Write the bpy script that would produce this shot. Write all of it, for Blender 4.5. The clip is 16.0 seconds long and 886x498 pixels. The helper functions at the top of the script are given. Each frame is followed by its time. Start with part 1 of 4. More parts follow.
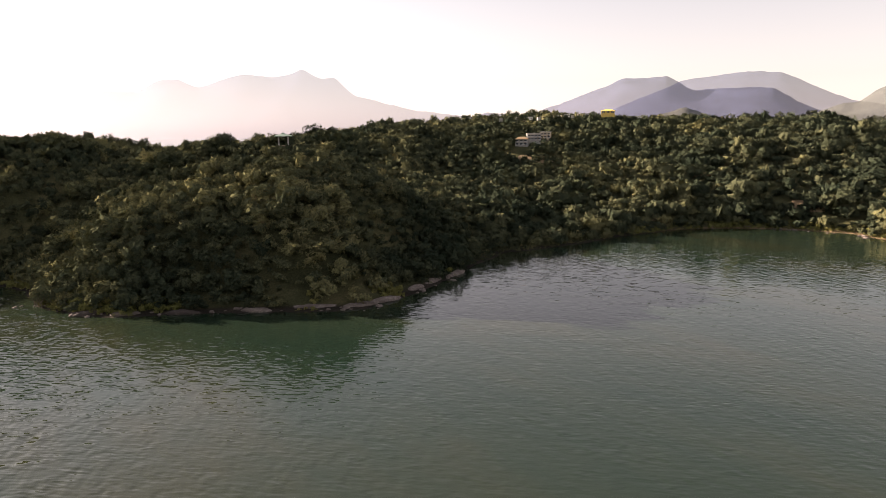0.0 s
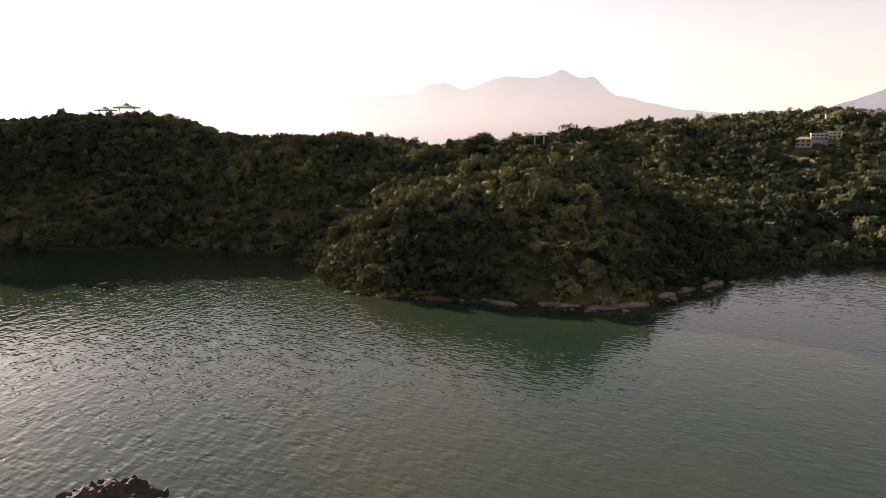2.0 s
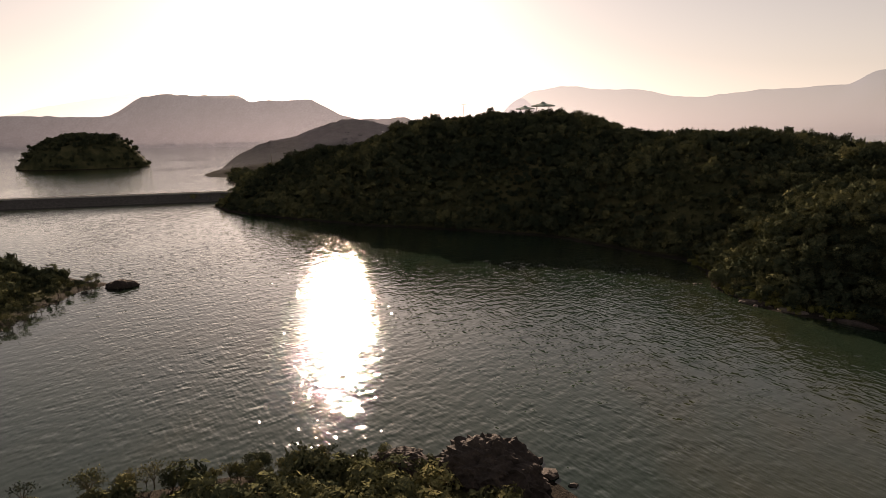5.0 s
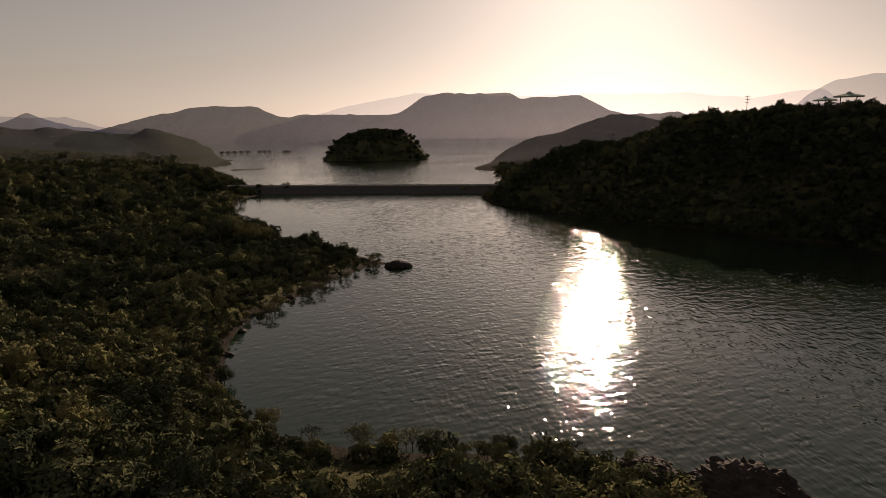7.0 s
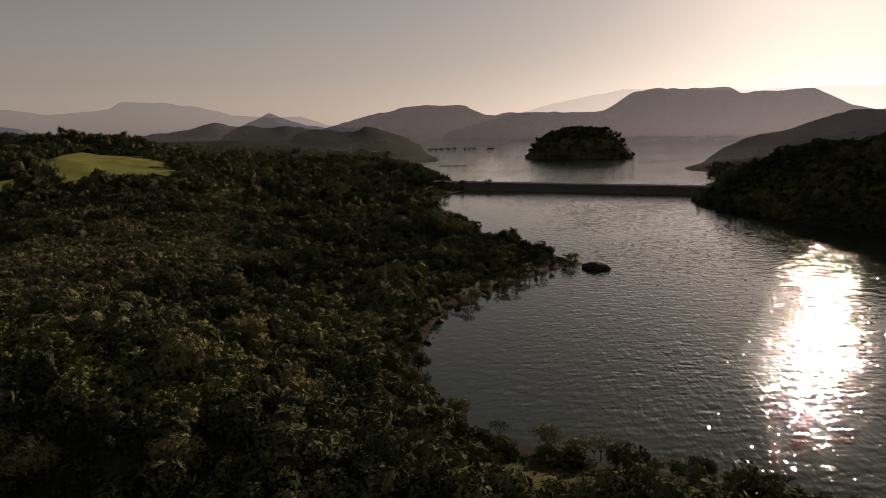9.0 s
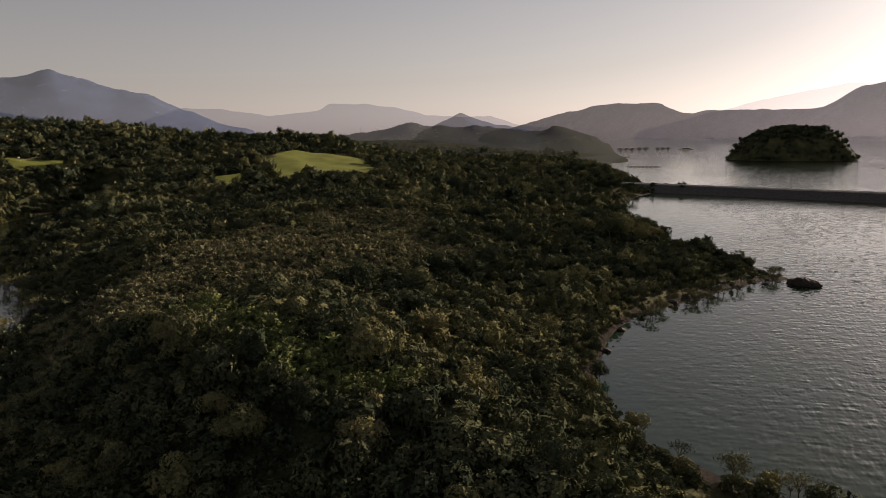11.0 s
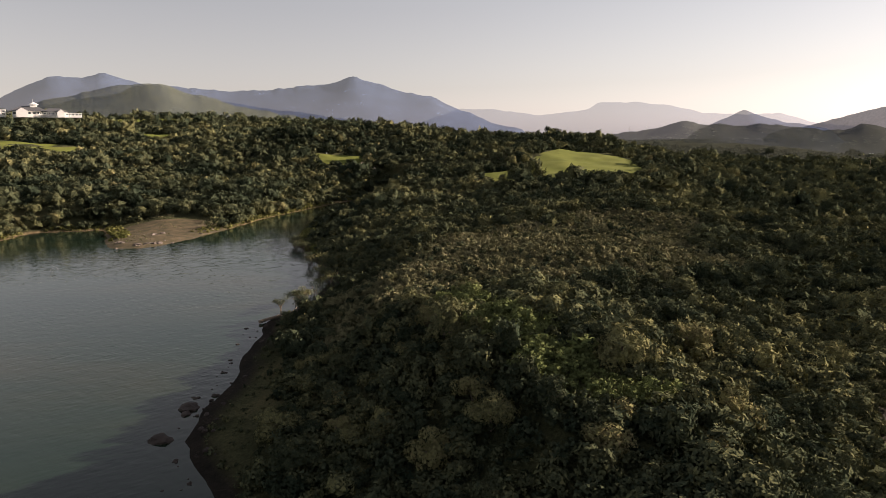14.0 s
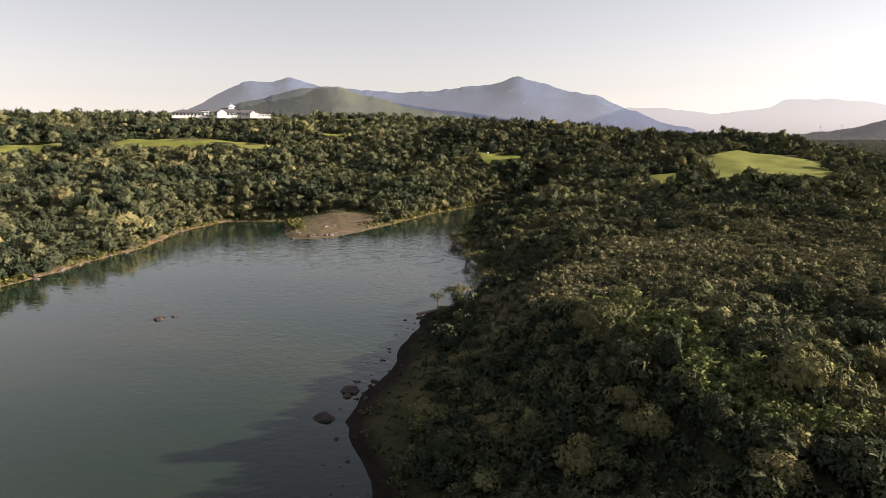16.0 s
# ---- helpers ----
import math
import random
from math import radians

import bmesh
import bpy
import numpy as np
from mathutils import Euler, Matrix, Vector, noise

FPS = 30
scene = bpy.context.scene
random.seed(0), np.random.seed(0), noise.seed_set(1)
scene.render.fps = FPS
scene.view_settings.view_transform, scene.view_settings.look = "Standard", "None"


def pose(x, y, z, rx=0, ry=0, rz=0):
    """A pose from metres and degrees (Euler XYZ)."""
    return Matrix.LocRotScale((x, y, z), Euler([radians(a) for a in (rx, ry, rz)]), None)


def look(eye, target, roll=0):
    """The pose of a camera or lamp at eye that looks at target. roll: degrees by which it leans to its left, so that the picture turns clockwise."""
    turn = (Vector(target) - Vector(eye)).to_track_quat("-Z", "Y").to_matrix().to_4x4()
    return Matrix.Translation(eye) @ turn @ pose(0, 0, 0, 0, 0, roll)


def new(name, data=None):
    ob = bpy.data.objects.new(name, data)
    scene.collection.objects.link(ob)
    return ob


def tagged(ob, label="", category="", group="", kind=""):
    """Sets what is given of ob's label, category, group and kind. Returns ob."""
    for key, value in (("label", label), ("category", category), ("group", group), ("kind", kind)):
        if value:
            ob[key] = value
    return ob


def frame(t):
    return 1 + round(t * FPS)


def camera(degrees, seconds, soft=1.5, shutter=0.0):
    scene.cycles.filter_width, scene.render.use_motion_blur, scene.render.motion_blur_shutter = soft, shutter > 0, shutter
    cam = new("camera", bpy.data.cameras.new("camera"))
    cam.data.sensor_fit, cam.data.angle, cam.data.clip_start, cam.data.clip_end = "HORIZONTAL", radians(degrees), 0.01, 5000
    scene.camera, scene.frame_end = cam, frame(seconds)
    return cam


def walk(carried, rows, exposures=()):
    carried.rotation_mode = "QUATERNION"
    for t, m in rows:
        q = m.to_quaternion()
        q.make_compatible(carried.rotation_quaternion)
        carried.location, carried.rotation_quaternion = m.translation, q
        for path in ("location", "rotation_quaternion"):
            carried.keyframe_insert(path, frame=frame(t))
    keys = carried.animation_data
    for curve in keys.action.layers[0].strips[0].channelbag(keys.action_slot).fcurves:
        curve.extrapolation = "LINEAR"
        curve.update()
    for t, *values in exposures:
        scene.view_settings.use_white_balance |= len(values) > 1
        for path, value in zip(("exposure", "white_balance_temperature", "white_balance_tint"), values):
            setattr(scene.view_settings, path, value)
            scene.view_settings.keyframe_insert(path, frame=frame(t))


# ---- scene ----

# ---------------------------------------------------------------- camera: it hovers on one spot, sinks and rises a little, and turns to its left
EYE = (0, 0, 45)
HOVER = [(0.0, 45.0), (4.0, 44.7), (6.5, 44.3), (8.0, 44.4), (9.5, 44.8), (12.0, 45.4), (16.0, 45.4)]
TURNS = [(0.0, -0.13, -10.27, 0.60), (0.5, 5.27, -10.23, 0.60), (1.0, 10.70, -10.17, 0.62), (1.5, 16.16, -10.10, 0.63),
         (2.0, 21.64, -10.06, 0.63), (2.5, 27.15, -10.01, 0.63), (3.0, 32.72, -9.95, 0.64), (3.5, 38.31, -9.93, 0.65),
         (4.0, 43.96, -9.93, 0.67), (6.5, 72.59, -10.06, 0.66), (7.0, 78.08, -10.07, 0.68), (7.5, 82.90, -10.08, 0.71),
         (8.0, 87.19, -10.08, 0.72)]
TURNS += [(8.5, 91.35, -10.09, 0.73), (9.0, 95.47, -10.07, 0.71), (9.5, 99.51, -10.03, 0.70), (12.0, 119.45, -9.93, 0.66),
          (12.5, 123.30, -9.89, 0.68), (13.0, 126.95, -9.85, 0.66), (13.5, 130.62, -9.82, 0.62), (14.0, 134.26, -9.81, 0.57),
          (14.5, 137.80, -9.80, 0.53), (15.0, 141.29, -9.77, 0.50), (15.5, 144.79, -9.74, 0.45), (16.0, 148.15, -9.72, 0.41)]
cam = camera(68.16, 16.0, soft=0.7)
walk(cam, [(t, pose(EYE[0], EYE[1], float(np.interp(t, *zip(*HOVER))), 90 + pitch, roll, yaw)) for t, yaw, pitch, roll in TURNS],
     exposures=[(0.0, 2.35, 6950, 26), (3.0, 1.98, 7200, 28), (4.2, 1.52, 7450, 27), (6.5, 0.52, 7650, 25), (7.5, 0.25, 7700, 25), (9.0, 0.22, 7400, 25),
                (9.7, 0.4, 7150, 24), (12.0, 1.12, 6700, 22), (13.5, 1.46, 6650, 21), (16.0, 2.0, 6500, 20)])

# ---------------------------------------------------------------- low sun behind haze, clear sky
SUN_AZ, SUN_EL = 64.5, 17.5
world = bpy.data.worlds.new("sky")
scene.world = world
world.use_nodes = True
sky = world.node_tree.nodes.new("ShaderNodeTexSky")
sky.sky_type, sky.sun_disc = "NISHITA", False
sky.sun_elevation, sky.sun_rotation = radians(SUN_EL), radians(-SUN_AZ)
sky.air_density, sky.dust_density, sky.ozone_density = 1.35, 0.5, 1.0
world.node_tree.nodes["Background"].inputs["Strength"].default_value = 0.05
haze = world.node_tree.nodes.new("ShaderNodeHueSaturation")
haze.inputs["Saturation"].default_value, haze.inputs["Value"].default_value = 0.33, 0.73
world.node_tree.links.new(sky.outputs[0], haze.inputs["Color"])
veil = world.node_tree.nodes.new("ShaderNodeMix")  # thin, even haze that lightens the upper sky
veil.data_type, veil.blend_type = "RGBA", "ADD"
veil.inputs["Factor"].default_value, veil.inputs["B"].default_value = 1.0, (0.40, 0.41, 0.44, 1.0)
world.node_tree.links.new(haze.outputs[0], veil.inputs["A"])
world.node_tree.links.new(veil.outputs["Result"], world.node_tree.nodes["Background"].inputs["Color"])
sun = new("sun", bpy.data.lights.new("sun", "SUN"))
sun.data.energy, sun.data.angle, sun.data.color = 5.0, radians(0.6), (1.0, 0.86, 0.68)
sun.matrix_world = look((-300 * math.sin(radians(SUN_AZ)), 300 * math.cos(radians(SUN_AZ)), 300 * math.tan(radians(SUN_EL))), (0, 0, 0))

# ---------------------------------------------------------------- materials
def material(name, base, rough=0.8, spec=0.3, metal=0.0):
    m = bpy.data.materials.new(name)
    m.use_nodes = True
    b = m.node_tree.nodes["Principled BSDF"]
    b.inputs["Base Color"].default_value = (*base, 1)
    b.inputs["Roughness"].default_value, b.inputs["Metallic"].default_value = rough, metal
    b.inputs["Specular IOR Level"].default_value = spec
    return m


def node(m, kind, **inputs):
    n = m.node_tree.nodes.new(kind)
    for key, value in inputs.items():
        n.inputs[key].default_value = value
    return n


def wire(m, a, b):
    m.node_tree.links.new(a, b)


def coords(m, scale=(1, 1, 1), turn=0.0):
    """World-size coordinates."""
    where = node(m, "ShaderNodeNewGeometry").outputs["Position"]
    if turn:
        spun = node(m, "ShaderNodeMapping", Rotation=(0, 0, radians(turn)))
        wire(m, where, spun.inputs["Vector"])
        where = spun.outputs["Vector"]
    mapping = node(m, "ShaderNodeMapping", Scale=scale)
    wire(m, where, mapping.inputs["Vector"])
    return mapping.outputs["Vector"]


def noise_of(m, where, scale, detail=4.0, rough=0.55):
    n = node(m, "ShaderNodeTexNoise", Scale=scale, Detail=detail, Roughness=rough)
    wire(m, where, n.inputs["Vector"])
    return n.outputs["Fac"]


def ramp_of(m, fac, stops):
    r = node(m, "ShaderNodeValToRGB")
    while len(r.color_ramp.elements) < len(stops):
        r.color_ramp.elements.new(0.5)
    for e, (p, c) in zip(r.color_ramp.elements, stops):
        e.position, e.color = p, (*c, 1)
    wire(m, fac, r.inputs["Fac"])
    return r.outputs["Color"]


def mix_of(m, fac, a, b, how="MIX"):
    n = node(m, "ShaderNodeMix")
    n.data_type, n.blend_type = "RGBA", how
    for socket, value in ((n.inputs["Factor"], fac), (n.inputs["A"], a), (n.inputs["B"], b)):
        if isinstance(value, (int, float)):
            socket.default_value = value
        elif isinstance(value, tuple):
            socket.default_value = (*value, 1)
        else:
            wire(m, value, socket)
    return n.outputs["Result"]


def relief(m, fac, strength, distance):
    n = node(m, "ShaderNodeBump", Strength=strength, Distance=distance)
    wire(m, fac, n.inputs["Height"])
    wire(m, n.outputs["Normal"], m.node_tree.nodes["Principled BSDF"].inputs["Normal"])
    return n


def base_of(m):
    return m.node_tree.nodes["Principled BSDF"].inputs["Base Color"]


def varied(name, stops, size, rough=0.85, spec=0.25, bump=0.0, fine=6.0, metal=0.0):
    """A surface whose colour wanders between the stops at the size given and a finer one, with fine relief."""
    m = material(name, stops[0][1], rough, spec, metal)
    where = coords(m)
    big, small = noise_of(m, where, 1 / size, 5.0, 0.6), noise_of(m, where, fine / size, 4.0, 0.65)
    fac = mix_of(m, 0.4, big, small)
    wire(m, ramp_of(m, fac, stops), base_of(m))
    if bump:
        relief(m, small, 0.7, bump)
    return m


def leaves(name, stops, by_object=False, cells=2.5):
    """Foliage: sprays broken into leaves with gaps between; the shade goes by the plant and by the leaf."""
    m = material(name, stops[0][1], 0.7, 0.0)
    geo = node(m, "ShaderNodeNewGeometry")
    if by_object:
        plant = node(m, "ShaderNodeObjectInfo").outputs["Random"]
    else:
        a = node(m, "ShaderNodeAttribute")
        a.attribute_name = "tint"
        plant = a.outputs["Fac"]
    fac = mix_of(m, 0.22, plant, geo.outputs["Random Per Island"])
    spray = noise_of(m, coords(m), 2.6, 4.0, 0.75)
    leaf = node(m, "ShaderNodeTexVoronoi", Scale=cells, Randomness=1.0)
    wire(m, coords(m), leaf.inputs["Vector"])
    fac = mix_of(m, 0.2, fac, spray)
    fac = mix_of(m, 0.22, fac, leaf.outputs["Color"])
    colour = ramp_of(m, fac, stops)
    bump = relief(m, spray, 0.6, 0.35)
    grown = node(m, "ShaderNodeAttribute")
    grown.attribute_name = "outward"
    turn = node(m, "ShaderNodeVectorTransform")
    turn.vector_type, turn.convert_from, turn.convert_to = "NORMAL", "OBJECT", "WORLD"
    wire(m, grown.outputs["Vector"], turn.inputs["Vector"])
    both_ways = node(m, "ShaderNodeVectorMath")
    both_ways.operation = "MULTIPLY_ADD"
    both_ways.inputs[1].default_value = (1.6, 1.6, 1.6)
    wire(m, geo.outputs["Normal"], both_ways.inputs[0])
    wire(m, turn.outputs["Vector"], both_ways.inputs[2])
    unit = node(m, "ShaderNodeVectorMath")
    unit.operation = "NORMALIZE"
    wire(m, both_ways.outputs["Vector"], unit.inputs[0])
    wire(m, unit.outputs["Vector"], bump.inputs["Normal"])
    wire(m, colour, base_of(m))
    glow = node(m, "ShaderNodeBsdfTranslucent")
    wire(m, mix_of(m, 0.4, colour, (0.17, 0.17, 0.05)), glow.inputs["Color"])
    both = node(m, "ShaderNodeMixShader", Fac=0.02)
    nodes = m.node_tree.nodes
    wire(m, nodes["Principled BSDF"].outputs[0], both.inputs[1])
    wire(m, glow.outputs[0], both.inputs[2])
    gap = node(m, "ShaderNodeMath")
    gap.operation = "GREATER_THAN"
    gap.inputs[1].default_value = 0.57
    wire(m, leaf.outputs["Distance"], gap.inputs[0])
    clear, whole = node(m, "ShaderNodeBsdfTransparent"), node(m, "ShaderNodeMixShader")
    wire(m, gap.outputs[0], whole.inputs["Fac"])
    wire(m, both.outputs[0], whole.inputs[1])
    wire(m, clear.outputs[0], whole.inputs[2])
    wire(m, whole.outputs[0], nodes["Material Output"].inputs["Surface"])
    return m


GREENS = [(0.14, (0.014, 0.022, 0.015)), (0.34, (0.035, 0.045, 0.028)), (0.52, (0.076, 0.082, 0.044)), (0.70, (0.162, 0.156, 0.070)),
          (0.90, (0.125, 0.092, 0.058))]
LEAF = leaves("leaves", GREENS)
LEAF_NEAR = leaves("leaves_near", GREENS, True, 5.2)
CREEPER = leaves("creeper_leaves", [(0.1, (0.055, 0.070, 0.030)), (0.45, (0.115, 0.136, 0.052)), (0.9, (0.205, 0.21, 0.085))], False, 3.0)
SCRUB = leaves("scrub_leaves", [(0.1, (0.060, 0.066, 0.022)), (0.45, (0.125, 0.128, 0.042)), (0.85, (0.21, 0.185, 0.075))], False, 2.6)
HEATH = leaves("heath_leaves", [(0.1, (0.085, 0.088, 0.046)), (0.45, (0.165, 0.156, 0.085)), (0.8, (0.26, 0.23, 0.135))], False, 3.0)
BARK = varied("bark", [(0.3, (0.09, 0.07, 0.05)), (0.7, (0.17, 0.14, 0.11))], 0.5, 0.9, 0.2, 0.02)
ROCK = varied("rock", [(0.25, (0.048, 0.039, 0.033)), (0.5, (0.105, 0.086, 0.073)), (0.75, (0.25, 0.215, 0.19))], 2.5, 0.9, 0.2, 0.12)
SOIL = varied("soil", [(0.3, (0.15, 0.10, 0.06)), (0.6, (0.26, 0.19, 0.11)), (0.8, (0.36, 0.29, 0.20))], 6, 0.95, 0.15, 0.08)
FAIRWAY = varied("mown_grass", [(0.3, (0.078, 0.093, 0.021)), (0.55, (0.115, 0.127, 0.031)), (0.75, (0.160, 0.163, 0.047))], 22, 1.0, 0.03, 0.03, 30)
SAND = varied("sand", [(0.3, (0.5, 0.40, 0.28)), (0.7, (0.66, 0.56, 0.42))], 3, 0.95, 0.15, 0.03)
WHITE = varied("white_render", [(0.3, (0.70, 0.69, 0.66)), (0.7, (0.82, 0.81, 0.78))], 3, 0.8, 0.3)
DARK_ROOF = varied("roof_tiles", [(0.3, (0.055, 0.058, 0.062)), (0.7, (0.10, 0.10, 0.105))], 2, 0.7, 0.3, 0.03)
GREEN_ROOF = varied("green_roof", [(0.3, (0.16, 0.24, 0.19)), (0.7, (0.24, 0.33, 0.26))], 2, 0.6, 0.3)
DAM_STONE = varied("dam_stone", [(0.3, (0.040, 0.037, 0.033)), (0.55, (0.075, 0.070, 0.064)), (0.75, (0.13, 0.12, 0.11))], 1.5, 0.95, 0.15, 0.2)
CONCRETE = varied("concrete", [(0.3, (0.25, 0.24, 0.22)), (0.7, (0.38, 0.37, 0.34))], 4, 0.9, 0.2, 0.03)
OCHRE = varied("ochre_wall", [(0.3, (0.60, 0.42, 0.10)), (0.7, (0.72, 0.52, 0.16))], 3, 0.8, 0.2)
STEEL = varied("grey_steel", [(0.3, (0.22, 0.23, 0.24)), (0.7, (0.34, 0.35, 0.36))], 1, 0.5, 0.4, 0, 6, 0.6)
TIMBER = varied("weathered_timber", [(0.3, (0.12, 0.09, 0.06)), (0.7, (0.26, 0.21, 0.16))], 0.8, 0.9, 0.2, 0.02)
GLASS = material("dark_glass", (0.03, 0.04, 0.05), 0.08, 0.6)

# Ground: earth and grass under the bushes, mud and gravel along the water
GROUND = material("ground", (0.08, 0.08, 0.03), 1.0, 0.03)
at = coords(GROUND)
grass = ramp_of(GROUND, mix_of(GROUND, 0.45, noise_of(GROUND, at, 0.06, 6), noise_of(GROUND, at, 2.2, 6, 0.75)),
                [(0.36, (0.014, 0.018, 0.010)), (0.5, (0.050, 0.054, 0.026)), (0.66, (0.12, 0.105, 0.052))])
shore = ramp_of(GROUND, mix_of(GROUND, 0.5, noise_of(GROUND, at, 0.2, 5), noise_of(GROUND, at, 2.5, 4)),
                [(0.3, (0.012, 0.011, 0.009)), (0.55, (0.028, 0.024, 0.019)), (0.8, (0.085, 0.068, 0.050))])
apart = node(GROUND, "ShaderNodeSeparateXYZ")
wire(GROUND, at, apart.inputs[0])
rise = node(GROUND, "ShaderNodeMapRange")
for key, value in (("From Min", 0.35), ("From Max", 0.85)):
    rise.inputs[key].default_value = value
wire(GROUND, apart.outputs["Z"], rise.inputs["Value"])
# dry tan earth on the southern and north-eastern shores, dark mud elsewhere
tan = ramp_of(GROUND, mix_of(GROUND, 0.5, noise_of(GROUND, at, 0.25, 5), noise_of(GROUND, at, 2.2, 4)),
              [(0.36, (0.045, 0.035, 0.022)), (0.5, (0.12, 0.090, 0.052)), (0.64, (0.25, 0.185, 0.11))])
sides = []
for axis_, lo, hi in (("Y", -205.0, -245.0), ("X", 85.0, 125.0)):
    r = node(GROUND, "ShaderNodeMapRange")
    r.inputs["From Min"].default_value, r.inputs["From Max"].default_value = lo, hi
    wire(GROUND, apart.outputs[axis_], r.inputs["Value"])
    sides.append(r.outputs["Result"])
dry_side = node(GROUND, "ShaderNodeMath")
dry_side.operation = "MAXIMUM"
wire(GROUND, sides[0], dry_side.inputs[0])
wire(GROUND, sides[1], dry_side.inputs[1])
shore = mix_of(GROUND, dry_side.outputs[0], shore, tan)
wire(GROUND, mix_of(GROUND, rise.outputs["Result"], shore, grass), base_of(GROUND))
relief(GROUND, noise_of(GROUND, at, 2.0, 8, 0.8), 1.0, 0.6)

# Water: green silty body under wind ripples
WATER = material("water", (0.016, 0.026, 0.018), 0.03, 0.5)
WATER.node_tree.nodes["Principled BSDF"].inputs["IOR"].default_value = 1.33
silt = noise_of(WATER, coords(WATER, (0.010, 0.022, 1), 50), 1.0, 4.0, 0.6)
wire(WATER, ramp_of(WATER, silt, [(0.35, (0.008, 0.018, 0.012)), (0.5, (0.012, 0.021, 0.013)), (0.68, (0.022, 0.025, 0.013))]), base_of(WATER))
swell = noise_of(WATER, coords(WATER, (0.48, 0.25, 1), -14), 1.0, 1.0, 0.5)
ripple = noise_of(WATER, coords(WATER, (0.42, 1.00, 1), 8), 1.0, 1.0, 0.5)
bump = relief(WATER, mix_of(WATER, 0.40, swell, ripple), 0.5, 0.76)


def between(m, value, lo, hi, out_lo, out_hi):
    n = node(m, "ShaderNodeMapRange")
    for key, v in (("From Min", lo), ("From Max", hi), ("To Min", out_lo), ("To Max", out_hi)):
        n.inputs[key].default_value = v
    wire(m, value, n.inputs["Value"])
    return n.outputs["Result"]


def times(m, a, b):
    n = node(m, "ShaderNodeMath")
    n.operation = "MULTIPLY"
    wire(m, a, n.inputs[0])
    wire(m, b, n.inputs[1])
    return n.outputs[0]


# wind: calmer and rougher stretches, gusts within them; the cove behind the spit, the creek and the eastern arm lie sheltered
calm = between(WATER, noise_of(WATER, coords(WATER, (0.006, 0.016, 1), 40), 1.0, 3.0), 0.38, 0.62, 0.30, 0.62)
gust = between(WATER, noise_of(WATER, coords(WATER, (0.22, 0.30, 1), 20), 1.0, 2.0, 0.6), 0.30, 0.70, 0.22, 1.65)
split = node(WATER, "ShaderNodeSeparateXYZ")
wire(WATER, coords(WATER), split.inputs[0])
lee = between(WATER, split.outputs["Y"], 34.0, -12.0, 1.0, 0.36)
bay = times(WATER, between(WATER, split.outputs["X"], -480.0, -560.0, 1.0, 1.15), between(WATER, split.outputs["X"], -95.0, 10.0, 1.0, 0.42))
wire(WATER, times(WATER, times(WATER, calm, gust), times(WATER, lee, bay)), bump.inputs["Strength"])


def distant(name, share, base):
    """A far mountainside, haze mixed into its material: bluish tint, sky behind shows through."""
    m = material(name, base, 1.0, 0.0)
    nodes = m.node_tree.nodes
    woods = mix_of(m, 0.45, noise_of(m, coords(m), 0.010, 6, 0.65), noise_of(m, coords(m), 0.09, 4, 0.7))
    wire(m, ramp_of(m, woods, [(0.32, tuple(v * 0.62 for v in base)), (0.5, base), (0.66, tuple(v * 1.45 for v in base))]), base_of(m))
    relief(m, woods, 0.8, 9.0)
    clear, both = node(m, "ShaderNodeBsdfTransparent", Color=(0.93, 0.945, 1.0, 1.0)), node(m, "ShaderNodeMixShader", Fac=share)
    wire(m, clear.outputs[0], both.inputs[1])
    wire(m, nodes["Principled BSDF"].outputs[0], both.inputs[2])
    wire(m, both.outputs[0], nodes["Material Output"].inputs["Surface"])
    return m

# ---------------------------------------------------------------- lie of the land
# Shores in metres; the lake is at z = 0 and the camera hovers over the origin.
LAKE = [(176, 256), (172, 274), (154, 285), (132, 293), (105, 288), (75, 272), (48, 250), (24, 239), (8, 208), (-7, 179), (-20, 161),
        (-45, 160), (-70, 158), (-84, 157), (-96, 161), (-110, 168), (-122, 186), (-140, 195), (-170, 196), (-205, 195), (-238, 180),
        (-282, 154), (-310, 141), (-340, 130), (-382, 116), (-430, 114), (-466, 131), (-482, 87), (-502, 31), (-518, -33),
        (-462, -46), (-400, -42), (-335, -30), (-285, -16), (-262, 2), (-246, 16), (-222, 27), (-214, 18), (-196, 6), (-180, -4),
        (-163, -14), (-143, -18)]
LAKE += [(-122, -17), (-106, -12), (-94, -3), (-88, 8), (-84, 20), (-78, 34), (-72, 46), (-62, 57), (-51, 55), (-44, 40), (-34, 10),
         (-28, -25), (-30, -64), (-37, -88), (-45, -102), (-57, -113), (-69, -127), (-82, -143), (-98, -150), (-119, -166),
         (-137, -200), (-153, -238), (-180, -274), (-252, -330), (-312, -366), (-322, -378), (-276, -371), (-219, -344), (-161, -309),
         (-130, -290), (-110, -282), (-96, -288), (-104, -318), (-114, -352), (-88, -366), (-65, -347), (-35, -297), (-13, -273),
         (3, -250), (40, -222), (120, -170), (215, -80), (245, 30), (225, 160)]
SEA = [(-488, 140), (-560, 170), (-700, 205), (-893, 252), (-1010, 330), (-1120, 560), (-980, 900), (-500, 1350), (300, 1750), (900, 2600),
       (900, 4950), (-4950, 4950), (-4950, -1900), (-3000, -1100), (-2000, -560), (-1500, -330), (-1428, -185), (-1330, -190),
       (-1150, -235), (-1020, -165), (-820, -112), (-650, -72), (-545, -38), (-522, 31), (-502, 90)]
